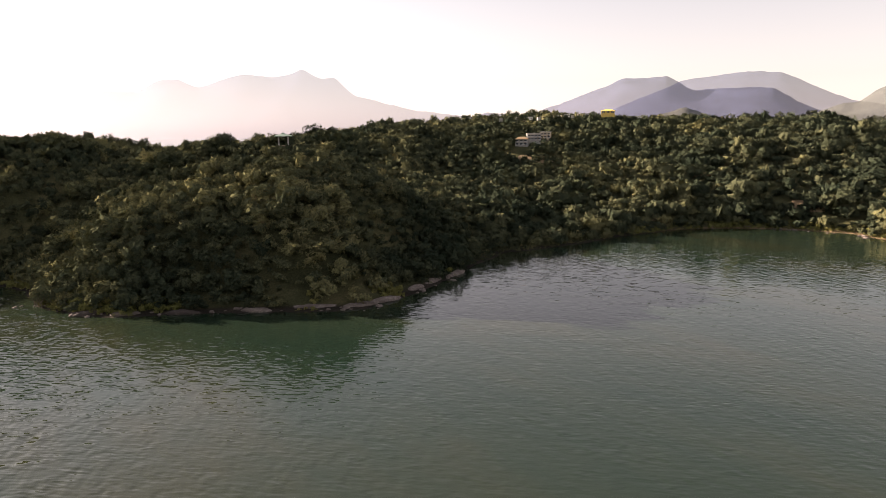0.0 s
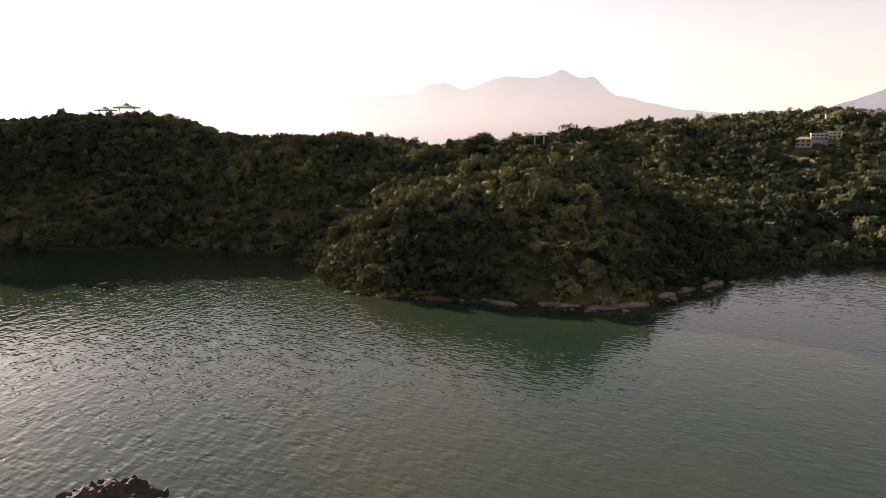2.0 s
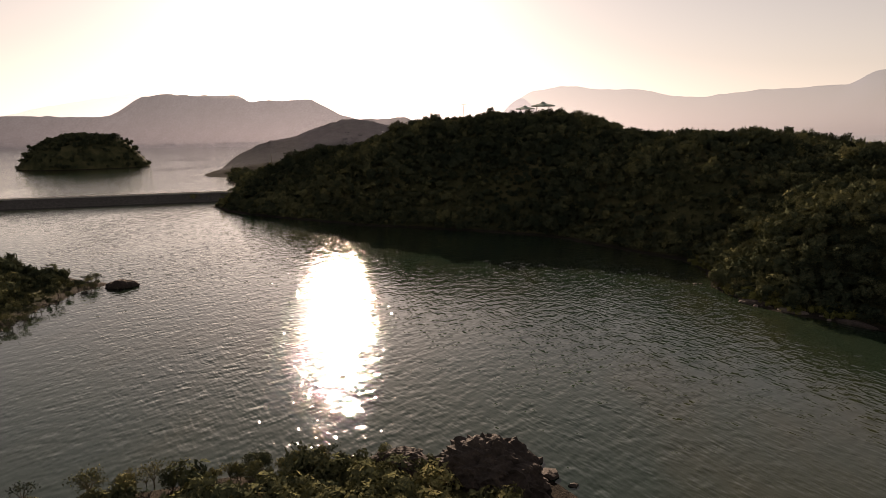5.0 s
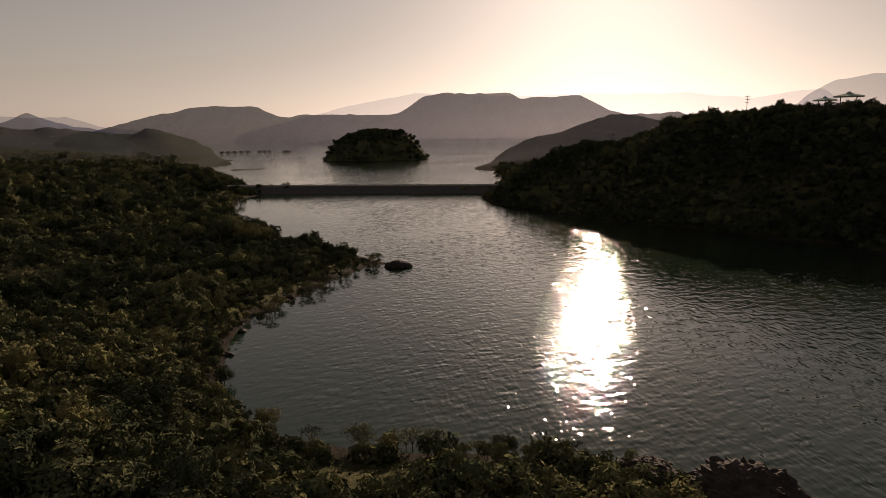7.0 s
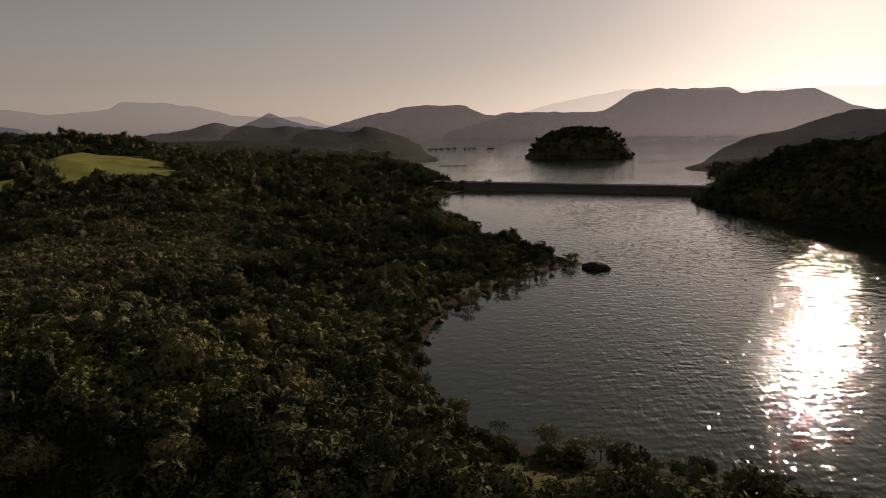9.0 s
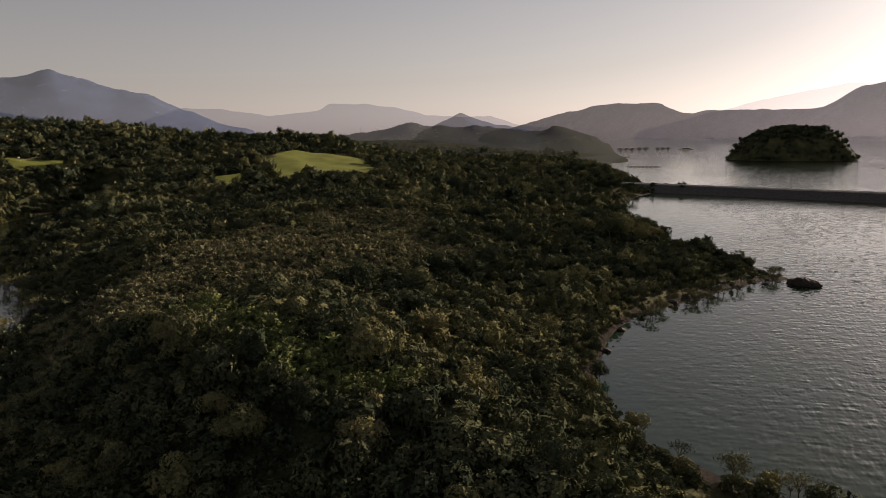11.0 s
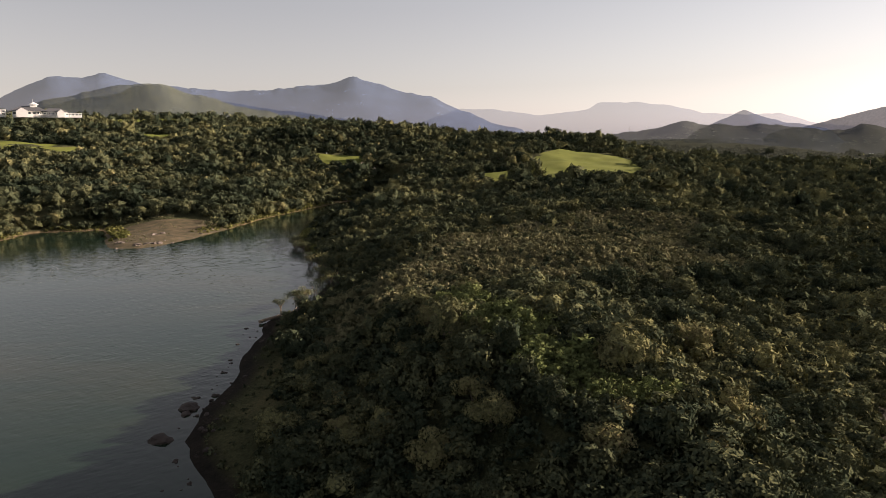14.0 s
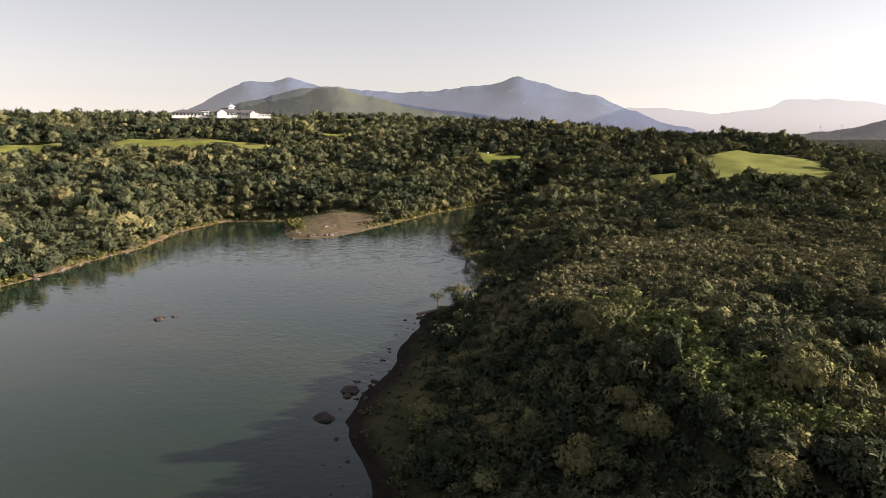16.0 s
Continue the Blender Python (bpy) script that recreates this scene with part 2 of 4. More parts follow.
# Hills: x, y, half-lengths along and across, turn, height
HILLS = [(-66, 240, 46, 42, 0, 26), (-96, 186, 26, 20, 20, 8.1), (-165, 300, 62, 50, 0, 23.9), (-300, 285, 78, 70, 15, 42.6), (-385, 195, 60, 38, 20, 12.3),
         (-820, 500, 230, 130, -20, 2.0), (-840, 330, 100, 60, -20, 0.5), (-50, 490, 130, 90, 0, 40), (60, 480, 100, 90, 0, 1.6), (140, 540, 70, 80, 0, 23.5),
         (255, 470, 75, 80, 0, 26.6), (400, 420, 120, 110, 0, 20.4), (150, 1150, 300, 150, 0, 63.6), (-85, -60, 50, 50, 0, 2.7), (-190, -115, 80, 60, 30, 6.1)]
HILLS += [(-330, -190, 100, 70, 30, 10.3), (-480, -300, 120, 90, 30, 14.1), (-1160, -420, 320, 110, 30, 3.0), (-420, -520, 110, 90, 0, 31.2), (-620, -430, 120, 100, 30, 14.1),
         (-190, -520, 140, 90, 0, 4.6), (20, -480, 160, 110, 0, 8.5), (150, -330, 100, 100, 0, -1.2), (-160, -950, 620, 230, 0, 72.9), (-800, -800, 320, 220, 30, 14.7),
         (-128, 278, 16, 30, 20, -5.6), (-330, 215, 40, 35, 0, 14.2), (-380, 240, 40, 30, 0, -4.8), (-420, 180, 35, 30, 0, 15.4), (-36, 182, 13, 26, 0, 14.3)]
HILLS += [(-60, 200, 16, 16, 0, -0.6), (-95, 215, 18, 18, 0, -10.3), (-38, 225, 20, 20, 0, 13.6), (-150, 245, 30, 25, 0, 9.7), (-225, 310, 30, 30, 0, -12),
         (-1090, -560, 120, 120, 0, 2.0), (-1170, -480, 90, 70, 0, 1), (-560, -260, 50, 50, 0, -10.8), (-330, -300, 60, 60, 0, 3), (-85, 235, 22, 22, 0, 6.4),
         (-30, 215, 25, 22, 0, -10.7), (-230, 255, 35, 35, 0, 1.8), (-60, 390, 60, 50, 0, -3.8), (-150, 420, 60, 50, 0, -1.3), (120, 380, 60, 60, 0, 2.2)]
HILLS += [(200, 360, 60, 50, 0, 12.2), (-420, 330, 80, 60, 0, 3.3), (-470, 230, 60, 50, 0, -12), (-340, -480, 60, 60, 0, 2.2), (-300, -420, 50, 50, 0, -2.1),
         (-480, -440, 70, 60, 0, -4.1), (-560, -330, 70, 70, 0, 13), (-150, -700, 140, 90, 0, 9.9), (30, -650, 140, 90, 0, 0.6), (-320, -640, 120, 90, 0, -4.7),
         (-220, -830, 120, 100, 0, -12), (-130, -420, 70, 50, 0, -0.7), (-560, -90, 50, 40, 0, 6), (-1330, -260, 120, 70, 20, 2.0), (-950, -350, 150, 110, 20, -1.2)]
HILLS += [(60, -380, 80, 70, 0, 4.6), (-124, -318, 26, 30, 0, -7.0), (-78, -63, 34, 11, 66, 8.8), (-58, -71, 34, 8, 66, -2.6), (-64, -37, 15, 9, 75, 0.8), (-412, -305, 24, 20, 0, 6.0),
          (-487, -66, 46, 15, 4, -7.0), (-572, -88, 34, 24, 10, 1.0), (-275, -26, 30, 16, 30, 1.5)]


def lattice(ix, iy, seed):
    h = (ix * 374761393 + iy * 668265263 + seed * 982451653) & 0x7FFFFFFF
    h = ((h ^ (h >> 13)) * 1274126177) & 0x7FFFFFFF
    return ((h ^ (h >> 16)) & 0xFFFF) / 65535.0


def value_noise(x, y, seed=0):
    ix, iy = np.floor(x).astype(np.int64), np.floor(y).astype(np.int64)
    u, v = x - ix, y - iy
    u, v = u * u * (3 - 2 * u), v * v * (3 - 2 * v)
    a = lattice(ix, iy, seed) * (1 - u) + lattice(ix + 1, iy, seed) * u
    b = lattice(ix, iy + 1, seed) * (1 - u) + lattice(ix + 1, iy + 1, seed) * u
    return a * (1 - v) + b * v


def fractal(x, y, size, seed=0, octaves=4):
    total, amp, norm = 0, 1.0, 0.0
    for k in range(octaves):
        total = total + amp * (value_noise(x / size * 2 ** k, y / size * 2 ** k, seed + k) - 0.5)
        norm, amp = norm + amp, amp * 0.5
    return total / norm * 2


def shore_distance(x, y, ring):
    """Distance to a closed ring, positive outside it."""
    px, py = np.array(ring, float).T
    qx, qy = np.roll(px, -1), np.roll(py, -1)
    best, inside = np.full(x.shape, 1e18), np.zeros(x.shape, bool)
    for ax, ay, bx, by in zip(px, py, qx, qy):
        ex, ey = bx - ax, by - ay
        k = np.clip(((x - ax) * ex + (y - ay) * ey) / (ex * ex + ey * ey), 0, 1)
        best = np.minimum(best, (x - ax - k * ex) ** 2 + (y - ay - k * ey) ** 2)
        cross = (ay > y) != (by > y)
        inside ^= cross & (x < ex * (y - ay) / (by - ay if by != ay else 1e-9) + ax)
    return np.where(inside, -1, 1) * np.sqrt(best)


def ease(t):
    t = np.clip(t, 0, 1)
    return t * t * (3 - 2 * t)


def to_shore(x, y):
    wobble = 2.5 * fractal(x, y, 22, 5, 3) + 1.1 * fractal(x, y, 7, 6, 2)
    return np.minimum(shore_distance(x, y, LAKE), shore_distance(x, y, SEA)) + wobble


def height(x, y):
    """Height of the ground, and the distance to the nearest shore."""
    x, y = np.asarray(x, float), np.asarray(y, float)
    s = to_shore(x, y)
    hill = np.zeros(x.shape)
    for hx, hy, a, b, turn, top in HILLS:
        c, d = math.cos(radians(turn)), math.sin(radians(turn))
        u, v = (x - hx) * c + (y - hy) * d, -(x - hx) * d + (y - hy) * c
        hill = hill + top * np.exp(-0.5 * ((u / a) ** 2 + (v / b) ** 2))
    rough = fractal(x, y, 60, 11) * 3.5 + fractal(x, y, 26, 19, 2) * 2.4 + fractal(x, y, 14, 17, 3) * 0.7
    land = 0.5 * ease(s / 5) + 0.9 * ease(s / 22) + ease((s - 2) / 34) * (hill + rough * ease(s / 50) + 1.5)
    return np.where(s > 0, land, np.maximum(s * 0.22, -5) - 0.05), s


# ---------------------------------------------------------------- mesh tools
def mesh_of(name, verts, faces, mat, tint=None, smooth=False):
    """A mesh from arrays: all faces have the same number of corners."""
    verts, faces = np.asarray(verts, np.float32), np.asarray(faces, np.int32)
    me = bpy.data.meshes.new(name)
    me.vertices.add(len(verts))
    me.vertices.foreach_set("co", verts.ravel())
    me.loops.add(faces.size)
    me.loops.foreach_set("vertex_index", faces.ravel())
    me.polygons.add(len(faces))
    me.polygons.foreach_set("loop_start", np.arange(len(faces), dtype=np.int32) * faces.shape[1])
    if tint is not None:
        me.attributes.new("tint", "FLOAT", "POINT").data.foreach_set("value", np.asarray(tint, np.float32))
    me.polygons.foreach_set("use_smooth", np.full(len(faces), smooth))
    me.materials.append(mat)
    me.update(calc_edges=True)
    return me


def grid_faces(rows, cols):
    k = np.arange((rows - 1) * cols).reshape(rows - 1, cols)[:, :-1].ravel()
    return np.stack([k, k + 1, k + cols + 1, k + cols], 1)


def part(name, bm, mat, parent, label=""):
    me = bpy.data.meshes.new(name)
    bm.to_mesh(me)
    bm.free()
    me.materials.append(mat)
    ob = new(name, me)
    ob.parent = parent
    return tagged(ob, label)


def thing(name, place, turn=0.0, label="", category="", group="", kind=""):
    ob = new(name)
    ob.matrix_world = pose(*place, 0, 0, turn)
    return tagged(ob, label, category, group, kind)


def box(size, at=(0, 0, 0), bevel=0.03, turn=0.0, bm=None, top=1.0):
    """A bevelled box standing on at; top narrows its upper end."""
    bm = bm or bmesh.new()
    made = bmesh.ops.create_cube(bm, size=1.0)["verts"]
    for v in made:
        k = top if v.co.z > 0 else 1.0
        v.co = Vector((v.co.x * size[0] * k, v.co.y * size[1] * k, (v.co.z + 0.5) * size[2]))
    if bevel:
        edges = list({e for v in made for e in v.link_edges})
        made = list({v for f in bmesh.ops.bevel(bm, geom=edges, offset=bevel, segments=1, affect="EDGES")["faces"] for v in f.verts} | {v for v in made if v.is_valid})
    bmesh.ops.transform(bm, matrix=pose(*at, 0, 0, turn), verts=made)
    return bm


def rod(a, b, r0, r1, sides=7, bm=None):
    bm = bm or bmesh.new()
    a, b = Vector(a), Vector(b)
    m = Matrix.Translation((a + b) / 2) @ (b - a).to_track_quat("Z", "Y").to_matrix().to_4x4()
    bmesh.ops.create_cone(bm, cap_ends=True, segments=sides, radius1=r0, radius2=r1, depth=(b - a).length, matrix=m)
    return bm


def polar(az, d):
    return -d * math.sin(radians(az)), d * math.cos(radians(az))


def ground_z(x, y):
    return float(height(np.array([x]), np.array([y]))[0][0])


# ---------------------------------------------------------------- ground, water
def axis(lo, hi, step, far):
    """Even steps between lo and hi, then ever wider ones out to far."""
    mid, out = list(np.arange(lo, hi + step, step)), []
    grow, v = step, mid[-1]
    while v < far:
        grow *= 1.12
        v += grow
        out.append(min(v, far))
    back, grow, v = [], step, mid[0]
    while v > -far:
        grow *= 1.12
        v -= grow
        back.append(max(v, -far))
    return np.array(back[::-1] + mid + out)


gx, gy = axis(-560, 260, 2.7, 4950), axis(-420, 440, 2.7, 4950)
X, Y = np.meshgrid(gx, gy)
Z, S = height(X, Y)
tagged(new("ground", mesh_of("ground", np.stack([X.ravel(), Y.ravel(), Z.ravel()], 1), grid_faces(len(gy), len(gx)), GROUND, smooth=True)),
       "hilly island ground of grass and bare earth with muddy shores", "ground", kind="structure")
wx = axis(-600, 600, 60.0, 4950)
WX, WY = np.meshgrid(wx, wx)
tagged(new("water", mesh_of("water", np.stack([WX.ravel(), WY.ravel(), WX.ravel() * 0], 1), grid_faces(len(wx), len(wx)), WATER, smooth=True)),
       "dark green rippled water of reservoir and sea", "water", kind="structure")


# ---------------------------------------------------------------- far mountains
def ridge(label, share, base, crest, width, near, far):
    """A mountain chain: crest is a row of (bearing, elevation seen from the eye); it stands near metres off at its first end, far at its last."""
    az, el = np.array(crest, float).T
    order = np.argsort(az)
    az, el = np.concatenate([[az[order][0] - 3], az[order], [az[order][-1] + 3]]), np.concatenate([[-3.0], el[order], [-3.0]])
    a = np.linspace(az[0], az[-1], int((az[-1] - az[0]) / 0.14) + 2)
    d = np.interp(a, [az[0], az[-1]], [near, far] if crest[0][0] < crest[-1][0] else [far, near])
    e = np.interp(a, az, el)
    kernel = np.array([1, 2, 3, 2, 1]) / 9
    e = np.convolve(np.pad(e, 2, mode="edge"), kernel, "valid")
    top = EYE[2] + d * np.tan(np.radians(e))
    jag = fractal(a * 9, a * 0 + near, 9, 3, 4) * min(8, near / 250)
    rows = np.linspace(-1, 0, 15)
    verts = []
    for r in rows:
        rr = np.minimum(d + r * width, 4940)
        x, y = -rr * np.sin(np.radians(a)), rr * np.cos(np.radians(a))
        spur = fractal(x, y, width * 0.32, 23, 4)
        blur = 1 + 2 * int(min(max(-r, 0) * 45, len(a) // 4))
        body = np.convolve(np.pad(top, blur // 2, mode="edge"), np.ones(blur) / blur, "valid")
        slope = (1 - abs(r)) ** 1.25 if r < 0 else 1 - r * 1.7
        z = np.maximum(body, 0.3) * slope * (1 + 0.10 * spur * (1 - slope)) - 2 * (1 - slope) + jag * slope ** 14
        verts.append(np.stack([x, y, z], 1))
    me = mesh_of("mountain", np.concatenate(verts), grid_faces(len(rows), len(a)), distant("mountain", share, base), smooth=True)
    return tagged(new("backdrop", me), label, "mountain", kind="structure")


# Base colours: the purple and the blue have the haze's tint put in.
HAZE_PURPLE, OLIVE, HAZE_BLUE = (0.056, 0.066, 0.112), (0.075, 0.080, 0.070), (0.053, 0.074, 0.128)
ridge("hazy violet mountain beyond the northern hills", 0.64, HAZE_PURPLE, [(3, 0.5), (-2.4, 0.9), (-3.8, 1.43), (-5.3, 1.27), (-7.7, 1.24), (-12.8, 3.05), (-15.2, 3.98), (-18.7, 4.09), (-20.5, 2.94), (-23.2, 3.07), (-26.3, 2.99), (-29.1, 1.28), (-32, 0.8), (-40, 0.5)], 900, 3000, 3000)
ridge("long pale violet mountain farther back", 0.56, HAZE_PURPLE, [(-12, 0.6), (-19.8, 3.74), (-24.1, 4.22), (-26.9, 4.09), (-29.4, 2.83), (-31.6, 1.86), (-36, 1.0), (-45, 0.5)], 800, 4100, 4100)
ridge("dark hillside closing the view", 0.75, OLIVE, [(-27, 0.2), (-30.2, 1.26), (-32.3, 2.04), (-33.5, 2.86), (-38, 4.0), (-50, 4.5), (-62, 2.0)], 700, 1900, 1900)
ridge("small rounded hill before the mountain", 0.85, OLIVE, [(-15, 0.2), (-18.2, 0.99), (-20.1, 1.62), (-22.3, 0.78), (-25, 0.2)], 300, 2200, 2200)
ridge("pale jagged mountain chain in bright haze", 0.42, HAZE_PURPLE, [(52, 0.1), (51, 1.0), (49.5, 2.5), (47.8, 3.48), (45.4, 3.85), (42.5, 3.5), (39.2, 3.4), (36.5, 2.8), (34, 2.65), (30.2, 3.08), (24.4, 3.2), (22.5, 4.15), (21.3, 4.22), (19.9, 3.5), (18.2, 4.16), (16.2, 4.66), (14.1, 4.46), (12.7, 4.6), (11.6, 5.14), (10.1, 4.29), (9, 4.47), (7.4, 2.97), (5.3, 2.42), (2.4, 1.73), (-1.9, 1.12), (-6, 0.4)], 900, 4200, 4200)
ridge("faint mountain chain under the sun", 0.20, HAZE_PURPLE, [(95, 0.1), (88.3, 1.78), (84.2, 2.69), (80.4, 3.33), (72, 3.0), (65.5, 2.99), (57.7, 2.91), (53.2, 2.35), (50.5, 2.8), (48.5, 2.9), (47, 1.5), (46, 0.1)], 700, 4700, 4700)
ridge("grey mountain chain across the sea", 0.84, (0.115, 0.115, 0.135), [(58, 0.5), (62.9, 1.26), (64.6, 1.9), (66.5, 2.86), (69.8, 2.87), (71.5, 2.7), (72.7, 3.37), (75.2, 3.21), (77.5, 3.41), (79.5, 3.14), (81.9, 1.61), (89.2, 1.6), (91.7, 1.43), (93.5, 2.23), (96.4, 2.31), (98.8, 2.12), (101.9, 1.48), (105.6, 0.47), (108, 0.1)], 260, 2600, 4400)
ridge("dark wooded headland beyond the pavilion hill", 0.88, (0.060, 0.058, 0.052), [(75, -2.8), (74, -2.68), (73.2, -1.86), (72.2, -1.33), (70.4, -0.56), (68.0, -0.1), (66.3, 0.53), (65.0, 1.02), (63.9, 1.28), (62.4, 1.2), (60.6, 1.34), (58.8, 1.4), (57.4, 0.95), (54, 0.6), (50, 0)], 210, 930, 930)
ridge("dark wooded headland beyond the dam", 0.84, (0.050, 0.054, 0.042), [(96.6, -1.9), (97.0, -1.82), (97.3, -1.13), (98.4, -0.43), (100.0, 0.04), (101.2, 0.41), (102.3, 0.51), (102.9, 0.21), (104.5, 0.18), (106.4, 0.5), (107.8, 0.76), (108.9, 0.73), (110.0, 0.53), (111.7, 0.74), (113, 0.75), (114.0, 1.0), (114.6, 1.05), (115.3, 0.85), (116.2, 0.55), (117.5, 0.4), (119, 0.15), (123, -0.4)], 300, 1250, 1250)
ridge("lone cone-shaped hill in haze", 0.66, HAZE_BLUE, [(104, 0.2), (106.5, 0.7), (108.4, 1.13), (110, 1.78), (112, 0.84), (113.5, 0.2)], 400, 3400, 3400)
ridge("faint blue jagged mountains", 0.30, HAZE_BLUE, [(139, 0.1), (132.9, 2.3), (129.7, 2.13), (125.9, 1.64), (122, 2.1), (121.2, 2.6), (118.5, 2.6), (115.5, 2.25), (112.8, 1.6), (109, 1.4), (107.5, 1.49), (105.3, 0.78), (101, 0.2)], 600, 4600, 4600)
ridge("blue-grey pointed mountain behind the golf course", 0.74, HAZE_BLUE, [(127.5, 0.5), (130.2, 1.2), (132.9, 2.28), (135.5, 3.4), (137.5, 3.65), (139.8, 4.4), (141.9, 5.05), (143.9, 4.34), (147.4, 4.05), (151.2, 3.69), (155, 4.0), (157.8, 4.3), (160, 3.6), (165, 2.5), (172, 0.8)], 900, 2700, 2700)
ridge("blue-grey mountain behind the clubhouse", 0.70, HAZE_BLUE, [(134, 0.2), (146, 2.0), (153, 3.0), (156, 3.8), (159.2, 4.37), (161, 4.99), (162.4, 4.56), (164.6, 4.62), (166, 3.84), (168.7, 2.4), (172, 1.2), (182, 0.6)], 800, 3400, 3400)
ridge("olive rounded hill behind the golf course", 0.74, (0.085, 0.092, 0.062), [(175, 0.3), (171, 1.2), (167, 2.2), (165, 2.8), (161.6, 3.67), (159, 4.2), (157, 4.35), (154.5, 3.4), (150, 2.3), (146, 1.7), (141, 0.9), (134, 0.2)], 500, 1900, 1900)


# ---------------------------------------------------------------- plants
ICO_V = np.array([(0, 0, -1), (0.724, -0.526, -0.447), (-0.276, -0.851, -0.447), (-0.894, 0, -0.447), (-0.276, 0.851, -0.447), (0.724, 0.526, -0.447),
                  (0.276, -0.851, 0.447), (-0.724, -0.526, 0.447), (-0.724, 0.526, 0.447), (0.276, 0.851, 0.447), (0.894, 0, 0.447), (0, 0, 1)])
ICO_F = np.array([(0, 2, 1), (0, 3, 2), (0, 4, 3), (0, 5, 4), (0, 1, 5), (1, 2, 6), (2, 3, 7), (3, 4, 8), (4, 5, 9), (5, 1, 10),
                  (1, 6, 10), (2, 7, 6), (3, 8, 7), (4, 9, 8), (5, 10, 9), (6, 7, 11), (7, 8, 11), (8, 9, 11), (9, 10, 11), (10, 6, 11)])


def crown(seed, lobes, leaf_count, leaf, flat=0.8, core=0.5):
    """A crown about 1 m in half-width that stands on z = 0: a rough inner mass, and leaf sprays round several clumps of branches."""
    rng = np.random.default_rng(seed)
    if lobes > 1:
        where = rng.normal(size=(lobes, 3))
        where /= np.linalg.norm(where, axis=1)[:, None]
        where *= rng.uniform(0.38, 0.66, (lobes, 1)) * np.array([1, 1, flat * 0.85])
        size = rng.uniform(0.28, 0.50, lobes)
    else:
        where, size = np.zeros((1, 3)), np.array([0.8])
    inner = ICO_V * core * rng.uniform(0.6, 1.2, (12, 1)) * np.array([1, 1, flat])
    pick = rng.integers(0, lobes, leaf_count)
    way = rng.normal(size=(leaf_count, 3)) + np.array([0, 0, 0.4])
    way /= np.linalg.norm(way, axis=1)[:, None]
    at = where[pick] + way * (size[pick] * rng.uniform(0.75, 1.12, leaf_count))[:, None] * np.array([1, 1, flat])
    face = way
    way = way + rng.normal(0, 0.40, (leaf_count, 3))
    way /= np.linalg.norm(way, axis=1)[:, None]
    a = np.cross(way, rng.normal(size=(leaf_count, 3)))
    a /= np.linalg.norm(a, axis=1)[:, None] + 1e-9
    b = np.cross(way, a)
    s = leaf * rng.uniform(0.6, 1.4, (leaf_count, 1))
    out = face * 0.6 + at / (np.linalg.norm(at, axis=1)[:, None] + 1e-6) * 0.5
    out = np.repeat(out / np.linalg.norm(out, axis=1)[:, None], 3, axis=0)
    tri = np.stack([at - a * s * 0.6 - b * s * 0.4, at + a * s * 0.6 - b * s * 0.4, at + b * s * 0.9], 1)
    v, f = tri.reshape(-1, 3), np.arange(leaf_count * 3).reshape(-1, 3)
    if core:
        v, f, out = np.concatenate([inner, v]), np.concatenate([ICO_F, f + 12]), np.concatenate([ICO_V, out])
    v[:, 2] -= v[:, 2].min() + 0.12
    return v, f, out


def scatter(kinds, places, seed):
    """Arrays of all the plants at places: rows of x, y, z, half-width, height share, tint."""
    rng = np.random.default_rng(seed)
    kind = rng.integers(0, len(kinds), len(places))
    verts, faces, tints, outs, n = [], [], [], [], 0
    for k, (v, f, o) in enumerate(kinds):
        p = places[kind == k]
        if not len(p):
            continue
        t = rng.uniform(0, 2 * np.pi, len(p))
        c, s = np.cos(t)[:, None], np.sin(t)[:, None]
        r = p[:, 3:4] * rng.uniform(0.85, 1.15, (len(p), 1))
        out = np.stack([(v[:, 0] * c - v[:, 1] * s) * r + p[:, 0:1], (v[:, 0] * s + v[:, 1] * c) * r + p[:, 1:2],
                        v[:, 2] * p[:, 3:4] * p[:, 4:5] + p[:, 2:3]], 2)
        verts.append(out.reshape(-1, 3))
        faces.append((f[None] + (np.arange(len(p)) * len(v))[:, None, None]).reshape(-1, 3) + n)
        outs.append(np.stack([o[:, 0] * c - o[:, 1] * s, o[:, 0] * s + o[:, 1] * c, np.broadcast_to(o[:, 2], (len(p), len(o)))], 2).reshape(-1, 3))
        tints.append(np.repeat(p[:, 5], len(v)))
        n += len(p) * len(v)
    return np.concatenate(verts), np.concatenate(faces), np.concatenate(tints), np.concatenate(outs)


LOD = {"near": [crown(k, 9, 1250, 0.110, 0.8, 0.46) for k in range(7)], "mid": [crown(20 + k, 6, 190, 0.245, 0.8, 0.44) for k in range(8)],
       "back": [crown(40 + k, 4, 58, 0.44, 0.8, 0.0) for k in range(8)], "shore": [crown(100 + k, 5, 120, 0.30, 0.8, 0.0) for k in range(6)],
       "far": [crown(60 + k, 3, 36, 0.52, 0.8, 0.0) for k in range(8)],
       "rim": [crown(80 + k, 3, 24, 0.54, 0.7, 0.0) for k in range(6)]}
# Mown grass: bearing and distance of the middle, half-lengths along and across the bearing, turn
GREENS_AT = [(122.2, 474, 92, 38, 0), (128.6, 408, 21, 14, 20), (143.2, 535, 18, 22, 0), (168.3, 625, 40, 66, 0), (181.5, 610, 30, 40, 0), (149, 705, 40, 27, 0), (157.5, 760, 30, 20, 0), (158, 960, 40, 60, 0), (146, 1000, 30, 60, 0), (181.5, 860, 40, 26, 0)]


